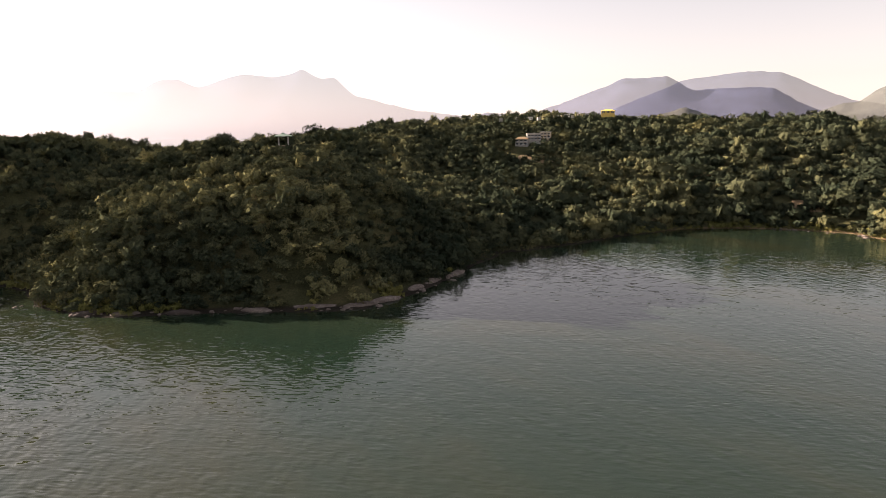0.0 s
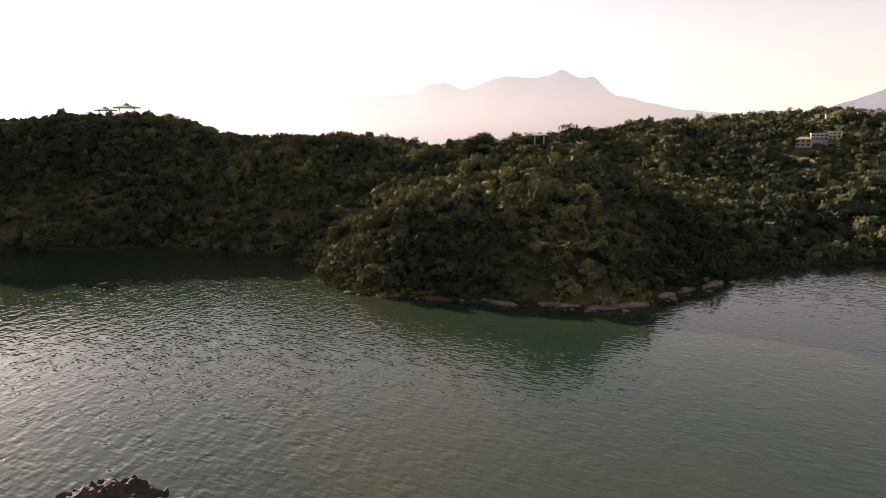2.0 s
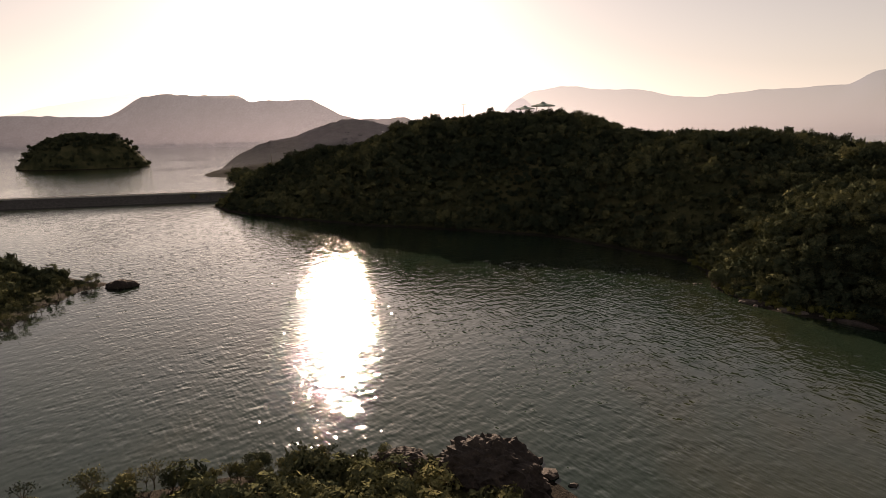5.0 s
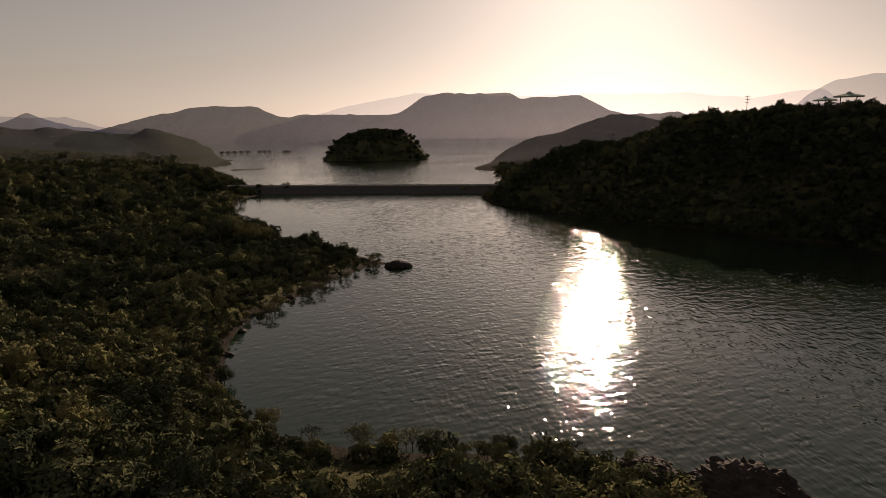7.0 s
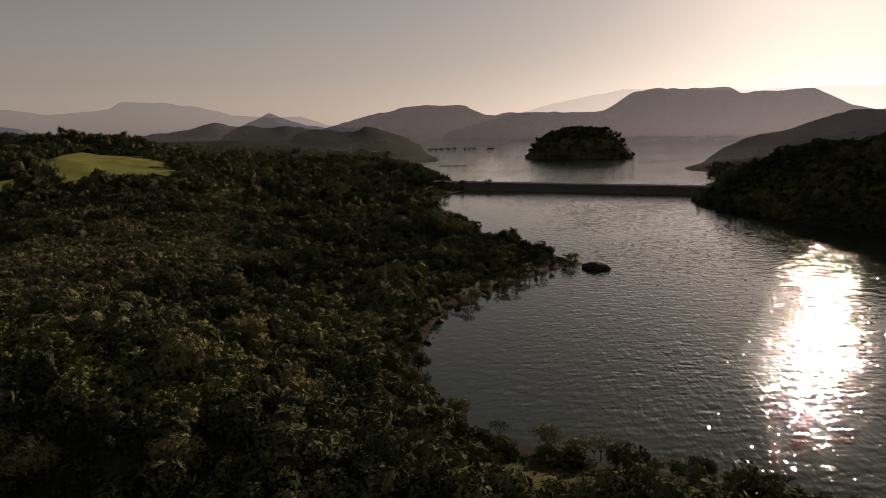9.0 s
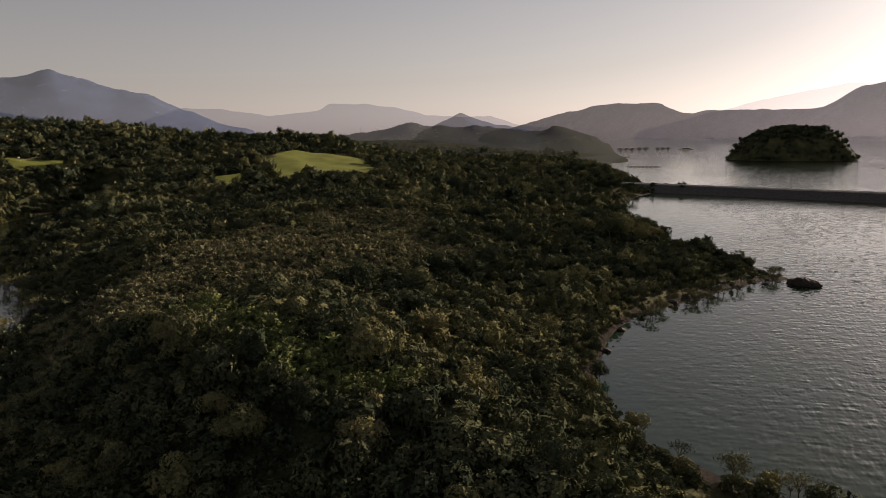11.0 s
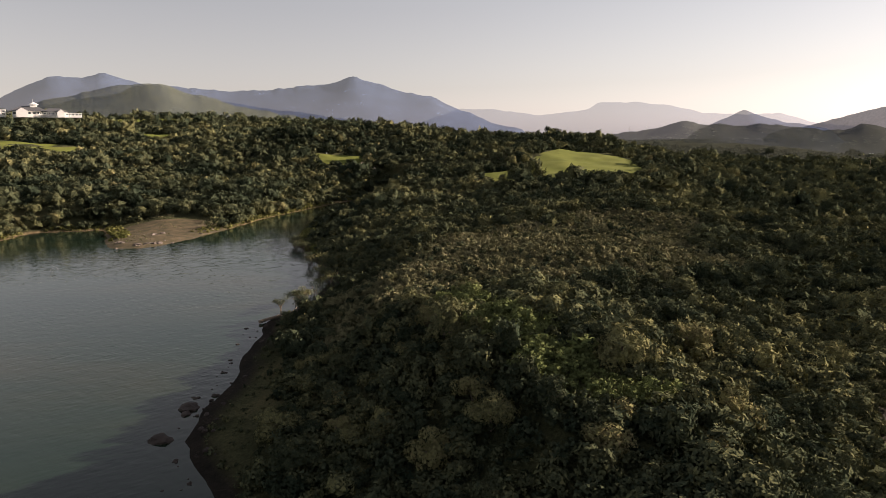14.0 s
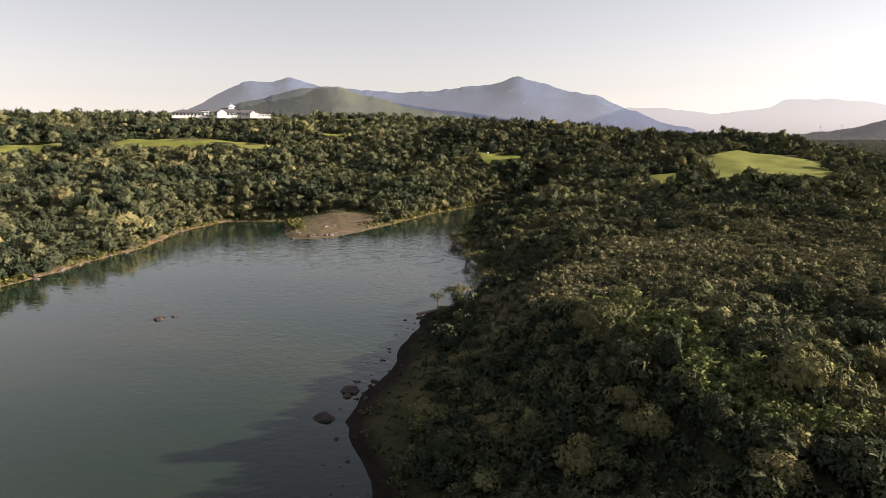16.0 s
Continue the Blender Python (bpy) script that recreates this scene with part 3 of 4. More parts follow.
def on_green(x, y, grow=0.0):
    hit = np.zeros(np.shape(x), bool)
    for az, d, a, b, turn in GREENS_AT:
        cx, cy = polar(az, d)
        k = radians(az + turn)
        u, v = -(x - cx) * math.sin(k) + (y - cy) * math.cos(k), (x - cx) * math.cos(k) + (y - cy) * math.sin(k)
        wob = 1 + 0.12 * fractal(x, y, 30, 31, 2)
        hit |= (np.abs(u) / (a + grow)) ** 2.6 + (np.abs(v) / (b + grow)) ** 2.6 < wob
    return hit


# x, y, radius kept free of bushes: mud and gravel shores, the sandy point, built plots
CLEAR = [(-114, -303, 22), (-128, -305, 18), (-102, -300, 14), (-140, -306, 9), (-87, -143, 6), (3, 205, 4), (-5, 190, 5), (-11, 181, 5), (-18, 171, 5), (-27, 167, 4), (-37, 166, 4), (-122, -330, 20), (-142, -328, 18), (-45, -91, 9), (-53, -104, 9), (-63, -115, 8), (-75, -130, 7), (-40, -79, 6), (-36, -67, 4), (-34, -55, 3),
         (-64, 51, 9), (-56, 53, 6), (-75, 10, 7), (-78, 2, 5), (-74, 20, 5), (52, 424, 7), (48, 412, 6), (64, 434, 6), (47, 402, 5), (-474, 214, 4)]
MARSH = [(-470, -58, 17), (-492, -62, 19), (-512, -66, 15), (-448, -53, 11)]
CLEAR += MARSH


def plants_in(box_, step, seed, low, high, keep=None, shore=0.9, clear=CLEAR):
    """Bushes on a loose grid over box_ (x0, x1, y0, y1)."""
    rng = np.random.default_rng(seed)
    x, y = np.meshgrid(np.arange(box_[0], box_[1], float(step)), np.arange(box_[2], box_[3], step * 0.87))
    x[1::2] += step / 2
    x, y = x.ravel() + rng.uniform(-0.45, 0.45, x.size) * step, y.ravel() + rng.uniform(-0.45, 0.45, y.size) * step
    z, s = height(x, y)
    ok = (s > shore + 2.5 * fractal(x, y, 12, 41, 2)) & (z > (0.5 if shore >= 0.9 else 0.08)) & ~on_green(x, y, 2.0)
    if keep is not None:
        ok &= keep(x, y)
    for cx, cy, r in clear:
        ok &= (x - cx) ** 2 + (y - cy) ** 2 > r * r
    x, y, z, s = x[ok], y[ok], z[ok], s[ok]
    size = low + (high - low) * rng.random(len(x)) ** 2.2
    size *= 0.74 + 0.72 * ease(fractal(x, y, 21, 51, 3) * 0.75 + 0.5)
    tint = np.clip(0.38 + 0.5 * fractal(x, y, 34, 61, 3) + rng.normal(0, 0.16, len(x)), 0, 0.95)
    steep = np.hypot(height(x + 1.5, y)[0] - z, height(x, y + 1.5)[0] - z) / 1.5
    return np.stack([x, y, z - 0.12 * size - 0.2 + 0.45 * size * np.clip(steep, 0, 1.2), size, rng.uniform(0.68, 1.15, len(x)), tint], 1)


def leafy(me, out):
    """Leaves take the light as the side of the crown does on which they grow."""
    me.attributes.new("outward", "FLOAT_VECTOR", "POINT").data.foreach_set("vector", np.ascontiguousarray(out, np.float32).ravel())
    return me


def stuff(name, places, lod, seed, label, category="shrubs", mat=LEAF):
    v, f, t, o = scatter(LOD[lod], places, seed)
    return tagged(new(name, leafy(mesh_of(name, v, f, mat, t, True), o)), label, category, kind="stuff")


def reach(p):
    return np.hypot(p[:, 0], p[:, 1])


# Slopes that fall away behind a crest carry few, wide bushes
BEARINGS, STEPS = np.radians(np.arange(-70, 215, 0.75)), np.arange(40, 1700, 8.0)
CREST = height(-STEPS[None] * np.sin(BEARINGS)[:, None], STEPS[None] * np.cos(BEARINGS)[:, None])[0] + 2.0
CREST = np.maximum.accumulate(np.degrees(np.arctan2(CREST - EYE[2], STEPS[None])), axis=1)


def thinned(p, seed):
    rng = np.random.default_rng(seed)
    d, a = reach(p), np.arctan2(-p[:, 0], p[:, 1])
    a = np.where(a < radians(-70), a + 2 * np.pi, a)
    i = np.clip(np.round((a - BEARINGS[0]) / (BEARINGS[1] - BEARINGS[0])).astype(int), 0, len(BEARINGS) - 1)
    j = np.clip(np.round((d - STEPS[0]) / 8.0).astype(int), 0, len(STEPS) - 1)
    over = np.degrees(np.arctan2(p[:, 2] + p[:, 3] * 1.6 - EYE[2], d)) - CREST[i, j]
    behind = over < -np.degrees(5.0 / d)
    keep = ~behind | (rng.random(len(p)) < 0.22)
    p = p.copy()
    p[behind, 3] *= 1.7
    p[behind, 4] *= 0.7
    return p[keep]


def heath(x, y):
    """Share of open, dry heath: the top of the peninsula."""
    return np.exp(-((x + 150) / 72) ** 2 - ((y + 112) / 46) ** 2) + 0.45 * fractal(x, y, 26, 71, 3)


VINES = [(-86, -81), (-83, -74), (-79, -66), (-76, -58), (-71, -49), (-68, -44), (-72, -38), (-76, -34)]


def by_vines(x, y):
    return np.min([np.hypot(x - a, y - b) for a, b in VINES], axis=0) < 4.6 + 2.5 * fractal(x, y, 9, 73, 2)


def scrub(x, y):
    """Bushes thin out on the heath and leave the creepers' mounds free."""
    return (np.hypot(x, y) < 300) & ~((y < -300) & (x > -250)) & ((heath(x, y) < 0.42) | (value_noise(x / 1.7, y / 1.7, 75) > 0.62)) & ~by_vines(x, y)


peninsula = plants_in((-430, -20, -400, 80), 2.45, 101, 1.2, 3.7, scrub)
open_land = heath(peninsula[:, 0], peninsula[:, 1]) >= 0.42
peninsula[open_land, 3] = np.minimum(peninsula[open_land, 3] * 0.75, 1.7)
peninsula[open_land, 5] = np.clip(peninsula[open_land, 5] + 0.1, 0, 0.75)
on_spit = (peninsula[:, 0] < -158) & (peninsula[:, 0] > -252) & (peninsula[:, 1] > -22 + (-165 - peninsula[:, 0]) * 0.55)
peninsula[on_spit, 3] *= 0.5
order = np.argsort(reach(peninsula))
peninsula = peninsula[order]
NEAREST, peninsula = peninsula[:170], peninsula[170:]
inner = reach(peninsula) < 150
stuff("shrubbery", peninsula[inner], "mid", 1, "dense olive-green scrub covering the low peninsula")
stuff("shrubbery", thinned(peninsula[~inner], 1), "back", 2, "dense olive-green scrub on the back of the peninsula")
dry = plants_in((-260, -60, -230, -30), 1.55, 108, 0.65, 1.35, lambda x, y: heath(x, y) > 0.36)
stuff("heath", dry, "far", 11, "low straw-brown heath on the dry crest of the peninsula", "heath", HEATH)
mounds = plants_in((-98, -54, -94, -24), 1.35, 110, 0.9, 2.1, by_vines)
stuff("creeper", mounds, "shore", 14, "bright green creepers smothering the bushes of the crest", "creeper", CREEPER)
under = plants_in((-125, -26, -135, 10), 2.0, 119, 0.7, 1.4, lambda x, y: (np.hypot(x, y) < 135) & ~by_vines(x, y) & (heath(x, y) < 0.4))
stuff("undergrowth", under, "far", 20, "dark green undergrowth between the shrubs of the near slope", "undergrowth")
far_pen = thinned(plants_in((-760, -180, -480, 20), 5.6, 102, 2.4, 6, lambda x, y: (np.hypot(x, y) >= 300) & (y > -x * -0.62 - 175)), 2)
stuff("woodland", far_pen, "far", 3, "dark low woods between dam and golf course", "woods")
east = plants_in((-540, 12, 112, 430), 2.85, 103, 1.7, 4.6, lambda x, y: np.hypot(x, y) < 560)
near_e = (reach(east) < 275) & (east[:, 0] > -135)
stuff("woodland", east[near_e], "shore", 4, "bushy green woods on the steep headland", "woods")
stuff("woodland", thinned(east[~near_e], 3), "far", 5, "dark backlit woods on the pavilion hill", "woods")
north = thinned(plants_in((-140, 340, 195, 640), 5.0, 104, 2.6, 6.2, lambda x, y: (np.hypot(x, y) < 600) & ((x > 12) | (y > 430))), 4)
north[:, 5] = np.clip(north[:, 5] - 0.13, 0, 1)
stuff("woodland", north, "back", 6, "sunlit green woods on the long northern ridge", "woods")
reeds = plants_in((-8, 110, 190, 300), 1.5, 109, 0.55, 1.1, lambda x, y: (height(x, y)[1] < 17) & (y < 300), 0.3, ())
stuff("reed_belt", reeds, "rim", 12, "dark green sedge belt along the water's edge", "reeds")


marsh = plants_in((-535, -430, -95, -40), 2.0, 118, 0.5, 1.0, lambda x, y: np.min([np.hypot(x - a, y - b) / r for a, b, r in MARSH], axis=0) < 1.05, 0.3, ())
stuff("reed_belt", marsh, "rim", 19, "flat yellow-green sedge marsh beside the dam", "reeds", SCRUB)


def edge(x, y):
    return (height(x, y)[1] < 9) & (fractal(x, y, 15, 77, 3) > -0.30)


for area, seed, label in (((-330, 60, -390, -210), 111, "yellow-green low scrub along the southern shore"),
                          ((80, 190, 235, 305), 112, "yellow-green low scrub along the northern shore"),
                          ((-135, 8, 155, 205), 113, "yellow-green low scrub at the foot of the headland")):
    low = plants_in(area, 1.6, seed, 0.6, 1.7, edge, 0.2, [(-110, -292, 17), (-128, -300, 12), (-8, 186, 9), (-24, 167, 9)])
    stuff("shore_scrub", low, "rim" if seed == 112 else "far", seed, label, "scrub", SCRUB)
for area, seed in (((-84, -26, -146, -46), 115), ((-92, -62, -8, 34), 116)):
    weeds = plants_in(area, 1.5, seed, 0.3, 0.85, lambda x, y: np.min([np.hypot(x - a, y - b) / r for a, b, r in CLEAR], axis=0) < 1.15, 2.2, ())
    weeds = weeds[np.random.default_rng(seed).random(len(weeds)) < 0.6]
    stuff("weeds", weeds, "far", seed, "low dark weeds on the muddy bank", "weeds")
tufts = plants_in((-170, -92, -360, -280), 1.3, 114, 0.25, 0.7, lambda x, y: (np.hypot(x + 126, y + 316) < 42) & (fractal(x, y, 9, 78, 2) > 0.02), 0.6, ())
stuff("straw_tufts", tufts, "rim", 15, "straw-coloured tufts on the russet rocky point", "grass", HEATH)
south = plants_in((-560, 150, -760, -235), 5.0, 105, 2.6, 6.6, lambda x, y: (np.hypot(x, y) >= 235) & (y <= -x * -0.62 - 175))
south[:, 5] = np.where(np.random.default_rng(5).random(len(south)) < 0.05, 0.93, south[:, 5])
south[:, 5] = np.where(south[:, 5] < 0.9, np.clip(south[:, 5] - 0.04, 0, 1), south[:, 5])
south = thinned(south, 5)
close = reach(south) < 385
stuff("woodland", south[close], "shore", 13, "dense green woods with russet crowns on the south shore", "woods")
stuff("woodland", south[~close & (reach(south) < 520)], "back", 7, "green woods with russet crowns along the south shore", "woods")
stuff("woodland", south[reach(south) >= 520], "far", 8, "woods among the golf fairways", "woods")
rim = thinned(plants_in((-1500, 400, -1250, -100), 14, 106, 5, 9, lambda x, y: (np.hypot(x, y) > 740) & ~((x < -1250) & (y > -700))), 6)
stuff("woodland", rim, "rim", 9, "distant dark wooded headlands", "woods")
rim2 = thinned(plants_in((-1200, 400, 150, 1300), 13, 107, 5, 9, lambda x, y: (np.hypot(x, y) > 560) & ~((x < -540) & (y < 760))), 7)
stuff("woodland", rim2, "rim", 10, "distant wooded hills beyond the pavilion hill", "woods")

coast = plants_in((-800, -500, 135, 330), 6.5, 120, 3.0, 6.0, lambda x, y: (np.hypot(x, y) > 555) & (y > -0.25 * x - 12))
stuff("woodland", coast, "rim", 21, "dark woods along the coast behind the dam", "woods")

# The nearest shrubs, each on its own
NEAR_MESH = [leafy(mesh_of("crown", v, f, LEAF_NEAR), o) for v, f, o in LOD["near"]]


def stems(seed):
    rng = random.Random(seed)
    bm = bmesh.new()
    for k in range(3):
        a = rng.uniform(0, 6.28)
        tip = (math.cos(a) * 0.45, math.sin(a) * 0.45, rng.uniform(0.5, 0.8))
        mid = (tip[0] * 0.4, tip[1] * 0.4, tip[2] * 0.55)
        rod((0, 0, -0.25), mid, 0.06, 0.045, 5, bm)
        rod(mid, tip, 0.045, 0.02, 5, bm)
    me = bpy.data.meshes.new("stem")
    bm.to_mesh(me)
    bm.free()
    me.materials.append(BARK)
    return me


STEMS = [stems(k) for k in range(3)]
rnd = random.Random(7)
for x, y, z, r, h, tint in NEAREST:
    bush = thing("shrub", (x, y, z), rnd.uniform(0, 360), "dense leafy olive-green shrub on the near slope", "shrub", "shrubs on the near slope")
    bush.scale = (r, r, r * h)
    for name, me in (("crown", rnd.choice(NEAR_MESH)), ("stem", rnd.choice(STEMS))):
        new(name, me).parent = bush
tall = plants_in((-150, -40, -150, 5), 8.5, 117, 2.7, 4.3, lambda x, y: (np.hypot(x, y) < 155) & (heath(x, y) < 0.35) & ~by_vines(x, y), 5.0)
for x, y, z, r, h, tint in tall:
    bush = thing("shrub", (x, y, z), rnd.uniform(0, 360), "tall dark-green spreading shrub on the near slope", "shrub", "tall shrubs on the near slope")
    bush.scale = (r, r, r * h)
    for name, me in (("crown", rnd.choice(NEAR_MESH)), ("stem", rnd.choice(STEMS))):
        new(name, me).parent = bush


# ---------------------------------------------------------------- island
def island(az, d, long, short, top):
    cx, cy = polar(az, d)
    ring, rows = 64, 16
    verts = []
    for k in range(rows + 1):
        r = 1.12 * (1 - k / rows)
        for j in range(ring):
            a = 2 * math.pi * j / ring
            u, v = r * math.cos(a) * long, r * math.sin(a) * short
            x, y = cx + u * math.cos(radians(az)) - v * math.sin(radians(az)), cy + u * math.sin(radians(az)) + v * math.cos(radians(az))
            rough = float(fractal(np.array([x]), np.array([y]), 40, 81)[0])
            verts.append((x, y, top * (1 - min(r, 1.1) ** 3.2) * (1 + 0.16 * rough) + rough * 2 - 1.5 * (r > 1)))
    v = np.array(verts)
    f = [(k * ring + j, k * ring + (j + 1) % ring, (k + 1) * ring + (j + 1) % ring, (k + 1) * ring + j) for k in range(rows) for j in range(ring)]
    tagged(new("islet", mesh_of("islet", v, f, GROUND, smooth=True)), "round wooded rocky islet in the bay", "island", kind="structure")
    rng = np.random.default_rng(17)
    pick = rng.integers(0, len(v), 620)
    p = v[pick] + rng.normal(0, 2.5, (620, 3)) * np.array([1, 1, 0])
    keep = p[:, 2] > 2.5
    p = p[keep]
    places = np.stack([p[:, 0], p[:, 1], p[:, 2] - 1.5, rng.uniform(3.5, 6.5, len(p)), rng.uniform(0.8, 1.2, len(p)), rng.uniform(0.1, 0.5, len(p))], 1)
    stuff("woodland", places, "far", 18, "dark round woods covering the islet", "woods")


island(83.9, 1140, 90, 62, 44)


# ---------------------------------------------------------------- dam
def dam(a, b):
    a, b = Vector((*a, 0)), Vector((*b, 0))
    along = (b - a).normalized()
    across = Vector((along.y, -along.x, 0))
    body = thing("dam", a, 0, "low grey stone-faced dam between reservoir and sea", "dam", kind="structure")

    def strip(name, profile, mat, label, pieces=36):
        bm = bmesh.new()
        rows = []
        for k in range(pieces + 1):
            at = along * (b - a).length * k / pieces
            rows.append([bm.verts.new(at + across * u + Vector((0, 0, w + 0.12 * math.sin(k * 2.3)))) for u, w in profile])
        for r, s in zip(rows, rows[1:]):
            for i in range(len(profile)):
                j = (i + 1) % len(profile)
                bm.faces.new((r[i], r[j], s[j], s[i]))
        bm.faces.new(rows[0][::-1])
        bm.faces.new(rows[-1])
        bmesh.ops.recalc_face_normals(bm, faces=bm.faces)
        return part(name, bm, mat, body, label)

    strip("embankment", [(-15, -2.5), (-3.2, 5.2), (3.2, 5.2), (15, -2.5)], DAM_STONE, "rubble stone slope")
    strip("crest_road", [(-2.6, 5.2), (-2.6, 5.42), (2.6, 5.42), (2.6, 5.2)], CONCRETE, "grey concrete road")
    for side in (-3.0, 3.0):
        strip("parapet", [(side - 0.18, 5.1), (side - 0.18, 6.0), (side + 0.18, 6.0), (side + 0.18, 5.1)], CONCRETE, "low concrete parapet")


dam((-470, 152), (-536, -62))


# ---------------------------------------------------------------- golf course
def lawn(az, d, a, b, turn, label, name="fairway", mat=FAIRWAY, category="lawn", lift=0.5):
    """A mown patch that follows the ground."""
    n, m = 14, 40
    cx, cy = polar(az, d)
    k = radians(az + turn)
    ahead, side = np.array((-math.sin(k), math.cos(k))), np.array((math.cos(k), math.sin(k)))
    pts = []
    for i in range(n + 1):
        r = i / n
        for j in range(m):
            t = 2 * math.pi * j / m
            c, s = math.cos(t), math.sin(t)
            q = (abs(c) ** 2.6 + abs(s) ** 2.6) ** (-1 / 2.6) * (1 + 0.07 * math.sin(3 * t + az) + 0.05 * math.sin(5 * t + d)) * r
            p = ahead * c * q * a + side * s * q * b
            pts.append((cx + p[0], cy + p[1]))
    pts = np.array(pts)
    z = height(pts[:, 0], pts[:, 1])[0] + lift
    f = [(i * m + j, i * m + (j + 1) % m, (i + 1) * m + (j + 1) % m, (i + 1) * m + j) for i in range(n) for j in range(m)]
    return tagged(new(name, mesh_of(name, np.column_stack([pts, z]), f, mat, smooth=True)), label, category, kind="structure")


RUSSET = varied("russet_earth", [(0.30, (0.028, 0.030, 0.016)), (0.45, (0.056, 0.048, 0.026)), (0.58, (0.098, 0.074, 0.043)), (0.72, (0.18, 0.14, 0.088))], 3.5, 0.95, 0.15, 0.2)
for row in GREENS_AT:
    lawn(*row, "smooth yellow-green mown golf fairway")


lawn(157.8, 330, 34, 34, 4, "flat russet-tan rocky point in the creek", "sandbar", RUSSET, "sandbar", 0.25)


def patch_of(name, az, d, a, b, mat, label, lift=0.75):
    x, y = polar(az, d)
    bm = bmesh.new()
    top = [bm.verts.new((0, 0, lift))]
    ring = []
    for j in range(22):
        t = 2 * math.pi * j / 22
        q = 1 + 0.2 * math.sin(2 * t + az) + 0.1 * math.sin(5 * t)
        u, v = a * q * math.cos(t), b * q * math.sin(t)
        k = radians(az)
        px, py = -u * math.sin(k) + v * math.cos(k), u * math.cos(k) + v * math.sin(k)
        ring.append(bm.verts.new((px, py, ground_z(x + px, y + py) - ground_z(x, y) + lift - 0.1)))
    for j in range(22):
        bm.faces.new((top[0], ring[j], ring[(j + 1) % 22]))
    me = bpy.data.meshes.new(name)
    bm.to_mesh(me)
    bm.free()
    me.materials.append(mat)
    ob = new(name, me)
    ob.location = (x, y, ground_z(x, y))
    return tagged(ob, label, name, kind="structure")


patch_of("bunker", 140.75, 522, 7, 6, SAND, "pale sand bunker at the edge of the green", 1.4)
patch_of("bunker", 174.0, 612, 5, 16, SAND, "long pale sand bunker beside the fairway", 1.2)


def flag(az, d, tall):
    x, y = polar(az, d)
    z = ground_z(x, y) + 0.4
    f = thing("golf_flag", (x, y, z), 0, "white golf flag on a thin pole on the green", "flag")
    part("pole", rod((0, 0, 0), (0, 0, tall), 0.06, 0.04, 6), WHITE, f)
    bm = bmesh.new()
    for k in range(5):
        w = 0.15 * math.sin(k * 1.4)
        bm.verts.new((k * 0.32, w, tall)), bm.verts.new((k * 0.32, w, tall - 0.9))
    bm.verts.ensure_lookup_table()
    for k in range(4):
        bm.faces.new((bm.verts[2 * k], bm.verts[2 * k + 1], bm.verts[2 * k + 3], bm.verts[2 * k + 2]))
    part("flag_cloth", bm, WHITE, f, "white cloth")


flag(144.2, 540, 3.2)
flag(140.9, 530, 3.0)


# ---------------------------------------------------------------- buildings
def hip_roof(w, d, h, over, z, ridge=0.45, bm=None):
    """A hipped roof with thickness over a w by d block."""
    bm = bm or bmesh.new()
    W, D, r = w / 2 + over, d / 2 + over, ridge * w / 2
    low = [bm.verts.new((x, y, z - 0.25)) for x, y in ((-W, -D), (W, -D), (W, D), (-W, D))]
    eave = [bm.verts.new((x, y, z)) for x, y in ((-W, -D), (W, -D), (W, D), (-W, D))]
    a, b = bm.verts.new((-r, 0, z + h)), bm.verts.new((r, 0, z + h))
    bm.faces.new(low[::-1])
    for i in range(4):
        j = (i + 1) % 4
        bm.faces.new((low[i], low[j], eave[j], eave[i]))
    bm.faces.new((eave[0], eave[1], b, a))
    bm.faces.new((eave[2], eave[3], a, b))
    bm.faces.new((eave[1], eave[2], b))
    bm.faces.new((eave[3], eave[0], a))
    return bm


def gable(w, d, h, z, bm=None):
    bm = bm or bmesh.new()
    f = [bm.verts.new((x, y, zz)) for y in (-d / 2, d / 2) for x, zz in ((-w / 2, z), (w / 2, z), (0, z + h))]
    for face in ((0, 1, 2), (5, 4, 3), (0, 3, 4, 1), (1, 4, 5, 2), (2, 5, 3, 0)):
        bm.faces.new([f[i] for i in face])
    return bm


def block(parent, x, y, w, d, h, wall, roof, rise, over=1.0, z=0.0, windows=4, storeys=1):
    """A wing of a house: walls, roof and a row of windows for each storey on its front."""
    part("wall", box((w, d, h + 3), (x, y, z - 3), 0.08), wall, parent)
    if rise:
        bm = hip_roof(w, d, rise, over, h)
        bmesh.ops.translate(bm, vec=(x, y, z), verts=bm.verts)
        part("roof", bm, roof, parent, "dark tiled hipped roof" if roof is DARK_ROOF else "")
    else:
        part("roof", box((w + 0.6, d + 0.6, 0.5), (x, y, z + h), 0.05), roof, parent)
    for s in range(storeys):
        for k in range(windows):
            at = x - w / 2 + (k + 0.5) * w / windows
            tall = h / storeys
            win = part("window", box((w / windows * 0.62, 0.3, tall * 0.45), (at, y - d / 2, z + tall * (s + 0.3)), 0.03), GLASS, parent, "dark glazed window")
            part("window_sill", box((w / windows * 0.7, 0.5, 0.12), (at, y - d / 2, z + tall * (s + 0.3) - 0.14), 0.02), WHITE, win)


